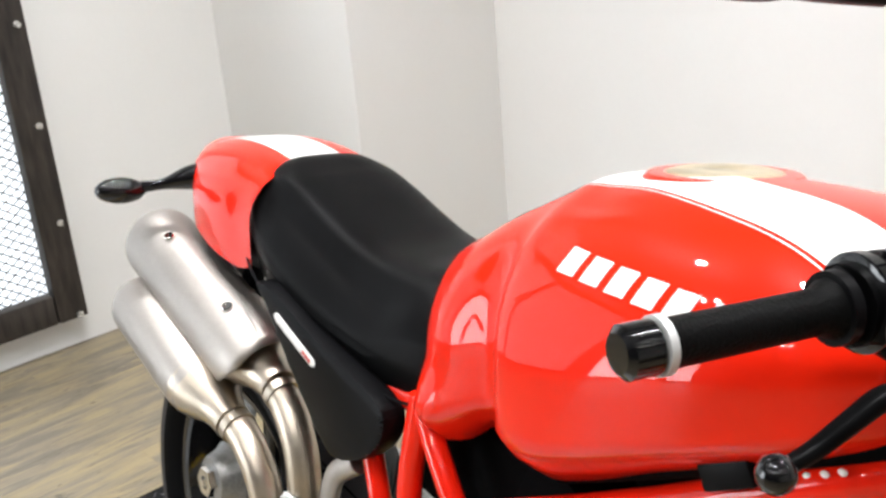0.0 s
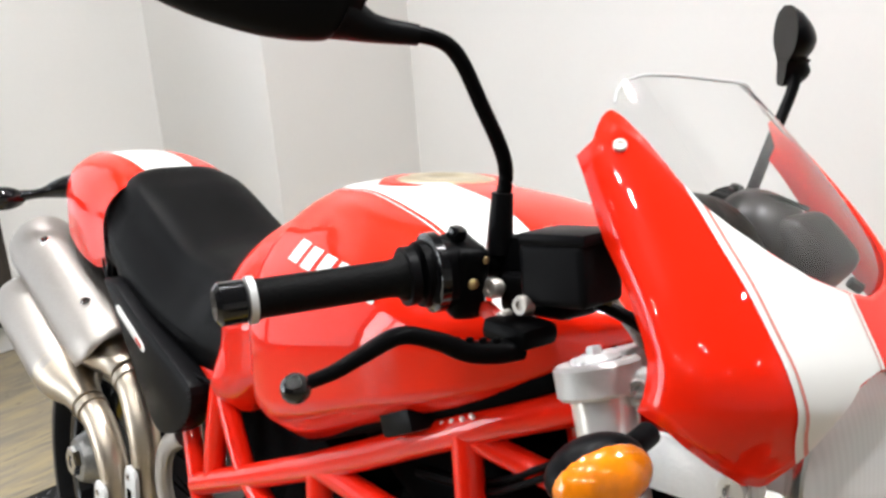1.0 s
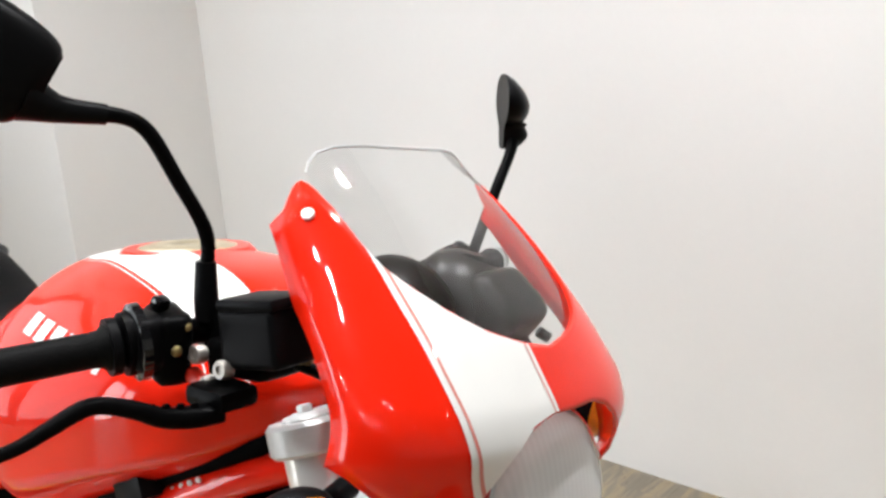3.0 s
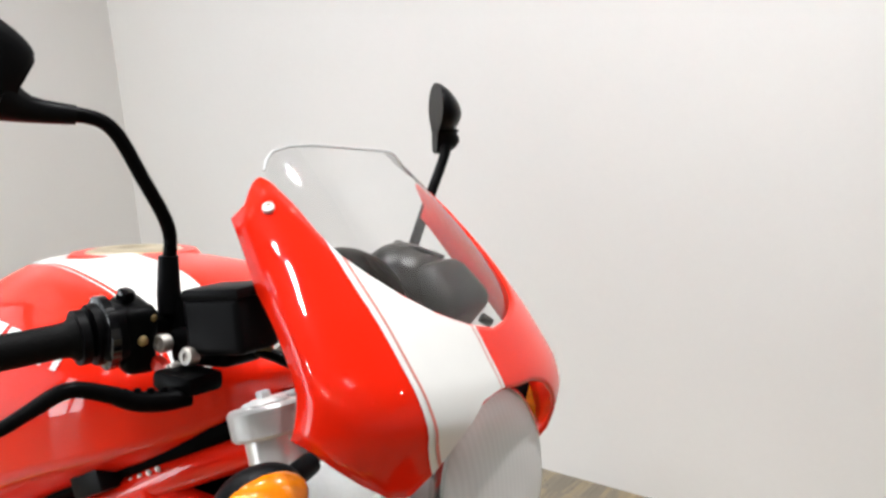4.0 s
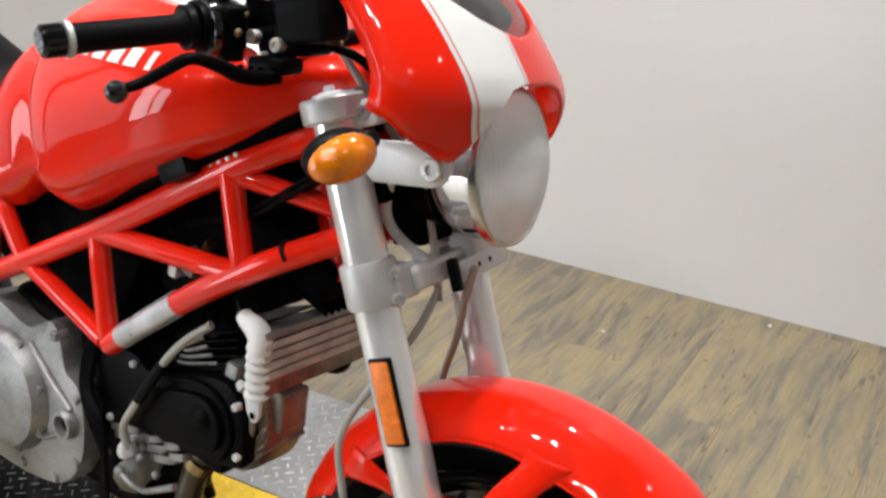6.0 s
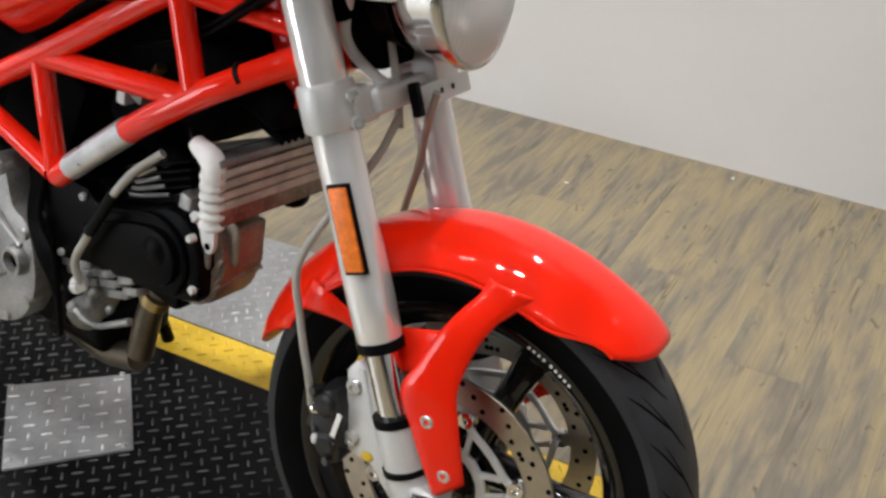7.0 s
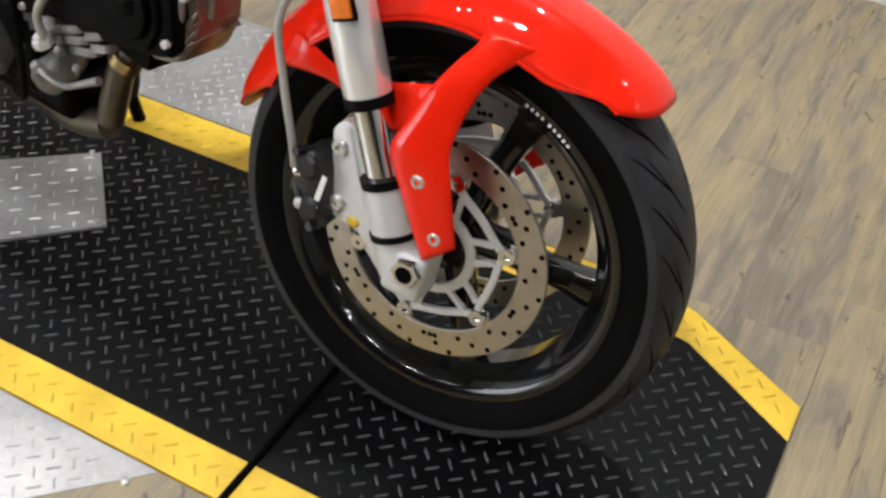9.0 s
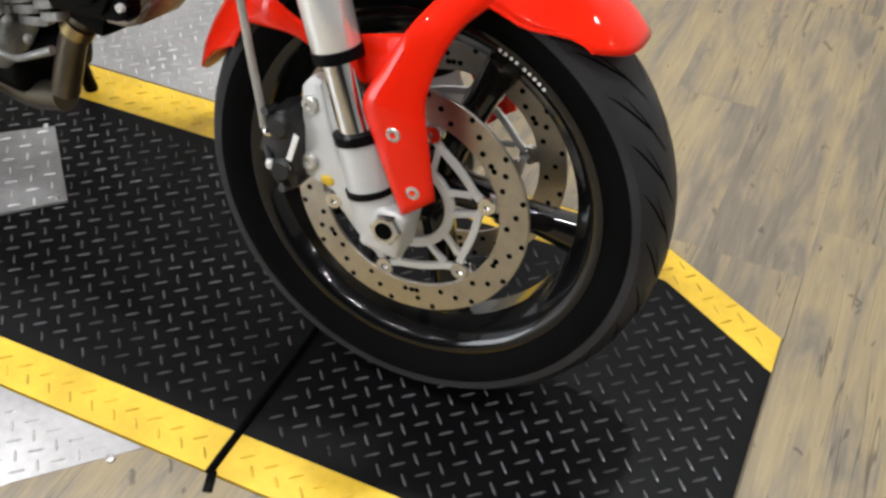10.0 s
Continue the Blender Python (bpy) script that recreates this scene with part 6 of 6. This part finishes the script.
# oil cooler across the chassis
COOLER = mat("dusty_cooler_fins", (0.46, 0.43, 0.37), 0.5, metal=0.2, bump=0.5, bscale=300, vary=0.3, vscale=30)
cool = part("oil_cooler", block((0.034, 0.225, 0.010), (-0.300, -0.008, 0.634), (0, -6, 0), 0.003), CASE, bike, "finned brownish-grey oil cooler", space=BODY)
part("core", block((0.014, 0.215, 0.080), (-0.298, -0.008, 0.594), (0, -6, 0), 0.002), HEADCAST, cool, space=BODY)
for k in range(5):
    part("cooler_fin", block((0.032, 0.225, 0.0105), (-0.299 - 0.0015 * k, -0.008, 0.621 - 0.0142 * k), (0, -6, 0), 0.0025), COOLER, cool, space=BODY)
part("cooler_mount", ball((-0.315, 0.045, 0.545), (0.018, 0.022, 0.014)), ENGINE_BLACK, cool, space=BODY)
# ribbed white hose
prof = []
for k in range(6):
    z = k * 0.0128
    prof += [(0.0118, z), (0.0158, z + 0.003), (0.0166, z + 0.006), (0.0158, z + 0.009), (0.0118, z + 0.0124)]
rib = part("ribbed_hose", lathe([(0, 0)] + prof + [(0, 0.078)], (-0.304, -0.116, 0.548), (0.05, 0.0, 1), 24), WHITEHOSE, bike, "white ribbed breather hose", space=BODY)
part("elbow", sweep([(-0.300, -0.116, 0.612), (-0.299, -0.116, 0.630), (-0.306, -0.116, 0.640), (-0.322, -0.114, 0.646), (-0.332, -0.112, 0.650)], [0.0155, 0.0155, 0.0150, 0.0125, 0.0110], 18, (0, 1, 0), 5), WHITEHOSE, rib, space=BODY)
part("hose_tab", plate([(-0.319, 0.552), (-0.291, 0.552), (-0.293, 0.528), (-0.299, 0.518), (-0.307, 0.518), (-0.314, 0.528)], 0.007, 0.002, place=Matrix.Translation((0, -0.120, 0))), ALLOY, rib, space=BODY)
part("tab_hole_shade", lathe([(0, 0.0005), (0.005, 0.0005)], (-0.303, -0.1242, 0.528), (0, -1, 0), 12), HOLE_SHADE, rib, space=BODY)

# ---- exhaust ----
def silencer(y, z0, label, shield, length):
    g = length - 0.455
    a, d = Vector((-1.605 if shield else -1.565, y, z0)), Vector((0.956, 0.0, -0.292)).normalized()
    q = lambda t: a + d * t
    bm = sweep([q(-0.004), q(0.0), q(0.008), q(0.02), q(0.36 + g), q(0.385 + g), q(0.415 + g), q(0.44 + g), q(0.455 + g)], [(0.034, 0.036), (0.046, 0.050), (0.051, 0.055), (0.053, 0.057), (0.053, 0.057), (0.050, 0.054), (0.036, 0.038), (0.027, 0.027), (0.026, 0.026)], 36, (0, 1, 0), 0, 2.2)
    s = part("silencer", bm, MUFFLER, bike, label, space=BODY)
    part("cone", sweep([q(0.372 + g), q(0.40 + g), q(0.432 + g), q(0.46 + g), q(0.475 + g)], [(0.0535, 0.0575), (0.047, 0.050), (0.033, 0.034), (0.0275, 0.0275), (0.0275, 0.0275)], 32, (0, 1, 0), 0), PIPE, s, "bare steel end cone", space=BODY)
    part("outlet", sweep([q(-0.012), q(0.02)], 0.022, 20, (0, 1, 0), 0), HOLE_SHADE, s, space=BODY)
    if shield:
        rows = []
        for k in range(25):
            t = -0.004 + 0.410 * k / 24
            e = 1.0 if t < 0.33 else max(0.10, 1 - ((t - 0.33) / 0.078) ** 2) ** 0.5
            r = 0.0615 if t < 0.365 else 0.0615 - 0.010 * ((t - 0.365) / 0.045)
            if t < 0.03:
                r = 0.0615 - 0.012 * (1 - max(0, t + 0.004) / 0.034) ** 2
            row = []
            for i in range(17):
                b_ = radians(-100 + 200 * i / 16) * e + radians(28)
                up = Vector((0.292, 0, 0.956))
                row.append(q(t) + Vector((0, -1, 0)) * math.sin(b_) * r + up * math.cos(b_) * r)
            rows.append(row)
        part("heat_shield", skin(rows), MUFFLER, s, "satin metal heat shield with two screws", space=BODY, thick=0.002)
        up = Vector((0.292, 0, 0.956))
        for t in (0.100, 0.310):
            n_ = (Vector((0, -1, 0)) * math.sin(radians(24)) + up * math.cos(radians(24))).normalized()
            bolt(q(t) + n_ * 0.0635, n_, 0.0085, 0.004, s, "shield_screw", CHROME, BODY)
    return s


silencer(-0.128, 0.764, "satin metal upper silencer", True, 0.42)
silencer(-0.172, 0.672, "satin metal lower silencer", False, 0.32)
ROUTES = (((-1.215, -0.128, 0.643), (-1.195, -0.128, 0.635), (-1.152, -0.130, 0.612), (-1.122, -0.130, 0.568), (-1.112, -0.128, 0.505), (-1.112, -0.118, 0.40)),
          ((-1.270, -0.172, 0.582), (-1.245, -0.171, 0.574), (-1.205, -0.168, 0.556), (-1.172, -0.165, 0.520), (-1.158, -0.160, 0.470), (-1.152, -0.150, 0.38)))
for route in ROUTES:
    pts = [Vector(p) for p in route]
    pp = part("tail_pipe", sweep(pts, 0.0240, 20, (0, 1, 0), 6), PIPE, bike, "heat-tinted exhaust pipe", space=BODY)
    dd = (pts[1] - pts[0]).normalized()
    for t in (0.004, 0.034):
        part("clamp", sweep([pts[0] + dd * t, pts[0] + dd * (t + 0.014)], 0.0265, 22, (0, 1, 0), 0), PIPE, pp, space=BODY)
    g = pts[4] + Vector((0.004, -0.027, -0.050))
    edge = [(g.x + x, g.z + z) for x, z in ((-0.020, 0.046), (-0.012, 0.056), (0.014, 0.056), (0.022, 0.046), (0.025, -0.040), (0.016, -0.056), (-0.012, -0.058), (-0.022, -0.046))]
    guard = part("pipe_guard", plate(edge, 0.009, 0.004, place=Matrix.Translation((0, g.y, 0))), ALLOY, pp, "pale grey alloy pipe guard", space=BODY)
    part("guard_slot_shade", block((0.015, 0.003, 0.038), g + Vector((0.001, -0.0045, 0.002)), (0, 0, 0), 0.0012), HOLE_SHADE, guard, space=BODY)
    for dz in (0.042, -0.042):
        bolt(g + Vector((0.001, -0.0045, dz)), (0, -1, 0), 0.006, 0.003, guard, "guard_screw", CHROME, BODY)
part("silencer_strap", block((0.03, 0.03, 0.10), (-1.36, -0.075, 0.755), (0, 18, 0), 0.01), ENGINE_BLACK, bike, space=BODY)

# ---- rear wheel and swingarm ----
RAX = (-1.435, 0.0, 0.312)
rw = wheel("rear_wheel", RAX, 0.312, 0.178, 0.228, 5, 20, "gloss black cast alloy wheel")
rw.data.transform(BODY)
for ch in rw.children:
    ch.data.transform(BODY)
sa_ = part("swingarm", sweep([(-0.90, 0.10, 0.40), (-1.10, 0.115, 0.385), (-1.30, 0.125, 0.35), (-1.435, 0.125, 0.312)], [(0.035, 0.025), (0.04, 0.025), (0.045, 0.025), (0.055, 0.03)], 18, (0, 1, 0), 4, 3), ALLOY, bike, "grey alloy single-sided swingarm", space=BODY)
part("right_swingarm", sweep([(-0.90, -0.08, 0.40), (-1.15, -0.100, 0.40), (-1.28, -0.105, 0.42), (-1.345, -0.105, 0.435)], [(0.030, 0.02), (0.032, 0.02), (0.032, 0.02), (0.04, 0.022)], 18, (0, 1, 0), 4, 3), ENGINE_BLACK, sa_, space=BODY)
hb = part("wheel_hub", lathe([(0.0, 0.02), (0.018, 0.02), (0.020, 0.032), (0.036, 0.032), (0.040, 0.026), (0.046, 0.010), (0.055, 0.0), (0.055, -0.04)], (-1.345, -0.128, 0.435), (0, -1, 0), 32), CASE, sa_, "alloy hub with a large nut", space=BODY)
part("hub_nut", lathe([(0.010, 0.036), (0.012, 0.044), (0.024, 0.044), (0.026, 0.030)], (-1.345, -0.128, 0.435), (0, -1, 0), 6), CHROME, hb, space=BODY)
part("frame_arc", sweep([(-0.985, -0.125, 0.60), (-1.03, -0.13, 0.565), (-1.045, -0.13, 0.51), (-1.03, -0.125, 0.45)], [(0.016, 0.012)] * 4, 14, (0, 1, 0), 5), MUFFLER, bike, "silver curved guard", space=BODY)
part("side_stand", sweep([(-0.80, 0.13, 0.30), (-0.82, 0.24, 0.12), (-0.83, 0.30, -0.040)], [0.014, 0.012, 0.012], 12, (1, 0, 0), 0), ENGINE_BLACK, bike, "black side stand", space=BODY)

# ---- ceiling lamps ----
EMIT = mat("lamp_face", (1.0, 0.96, 0.90), 0.5, emit=18.0)
LAMPRIM = mat("lamp_rim_white", (0.8, 0.8, 0.8), 0.5)


def ceiling_light(x, y, power):
    root = tagged(new("ceiling_light"), "round white recessed ceiling spotlight, lit", "ceiling light", group="ceiling spotlights")
    root.matrix_world = pose(x, y, 2.99)
    part("lamp_rim", lathe([(0.058, -0.004), (0.068, -0.010), (0.074, -0.002), (0.074, 0.008), (0.056, 0.008)], (0, 0, 0), (0, 0, 1), 32, closed=True), LAMPRIM, root)
    part("lamp_face", lathe([(0, -0.003), (0.0585, -0.003)], (0, 0, 0), (0, 0, 1), 28), EMIT, root)
    lamp(x, y, 2.97, power, 0.10)
    return root


for x, y, p in LAMPS:
    ceiling_light(x, y, p)

# ---- planks ----
random.seed(4)
PW, PL = 0.152, 1.22
HOLES = [(X0 - 0.002, X1 + 0.003, Y0 - 0.003, Y1 + 0.003)]
shared = {}


def plank(x0, x1, y0, y1):
    key = (round(x1 - x0, 3), round(y1 - y0, 3))
    if key not in shared:
        a, b = (x1 - x0) / 2 - 0.00004, (y1 - y0) / 2 - 0.00004
        e_ = 0.00012
        v = [(-a, -b, -0.006), (a, -b, -0.006), (a, b, -0.006), (-a, b, -0.006), (-a, -b, -0.0012), (a, -b, -0.0012), (a, b, -0.0012), (-a, b, -0.0012), (-a + e_, -b + e_, -0.001), (a - e_, -b + e_, -0.001), (a - e_, b - e_, -0.001), (-a + e_, b - e_, -0.001)]
        f = [(8, 9, 10, 11)] + [(k, (k + 1) % 4, (k + 1) % 4 + 4, k + 4) for k in range(4)] + [(k + 4, (k + 1) % 4 + 4, (k + 1) % 4 + 8, k + 8) for k in range(4)]
        me = bpy.data.meshes.new("plank")
        me.from_pydata(v, [], f)
        me.materials.append(WOOD)
        shared[key] = me
    ob = new("plank", shared[key])
    ob.parent = floor
    ob.location = ((x0 + x1) / 2, (y0 + y1) / 2, 0)


def cut(x0, x1, y0, y1):
    """Leaves out what lies under the lift."""
    hx0, hx1, hy0, hy1 = HOLES[0]
    if x1 <= hx0 or x0 >= hx1 or y1 <= hy0 or y0 >= hy1:
        return [(x0, x1, y0, y1)]
    out = []
    if y0 < hy0:
        out.append((x0, x1, y0, hy0))
    if y1 > hy1:
        out.append((x0, x1, hy1, y1))
    ya, yb = max(y0, hy0), min(y1, hy1)
    if x0 < hx0:
        out.append((x0, hx0, ya, yb))
    if x1 > hx1:
        out.append((hx1, x1, ya, yb))
    return out


x, i = -3.05, 0
while x < 5.2:
    y = -7.0 - (0.0, 0.74, 0.32, 1.02, 0.5)[i % 5]
    while y < 1.85:
        lo, hi = max(y, -7.0), min(y + PL, 1.85)
        if hi - lo > 0.03:
            for c in cut(x, min(x + PW, 5.2), lo, hi):
                if c[1] - c[0] > 0.01 and c[3] - c[2] > 0.01:
                    plank(*c)
        y += PL
    x += PW
    i += 1
# corner of floor left by the cut corner of the lift
bm = bmesh.new()
bm.faces.new([bm.verts.new(p) for p in ((X1 + 0.003, 0.262, -0.001), (X1 + 0.003, Y1 + 0.003, -0.001), (0.16, Y1 + 0.003, -0.001), (0.20, Y1 - 0.008, -0.001), (0.255, 0.374, -0.001), (0.30, 0.347, -0.001))])
ob = part("plank_corner", bm, WOOD, floor)

# flecks of wall paint on the floor
for x, y, r, a in ((-0.40, 1.31, 0.006, 20), (-0.053, 1.535, 0.007, 70)):
    bm = bmesh.new()
    bm.faces.new([bm.verts.new((r * q * math.cos(t), 0.6 * r * q * math.sin(t), 0.0)) for t, q in ((0.0, 1.0), (1.1, 0.7), (2.0, 1.0), (3.3, 0.8), (4.4, 1.1), (5.4, 0.7))])
    ob = tagged(part("paint_fleck", bm, WALL, None, thick=0.0012), "small white paint fleck lying on the floor", "paint fleck", group="paint flecks")
    ob.matrix_world = pose(x, y, 0.0, 0, 0, a)
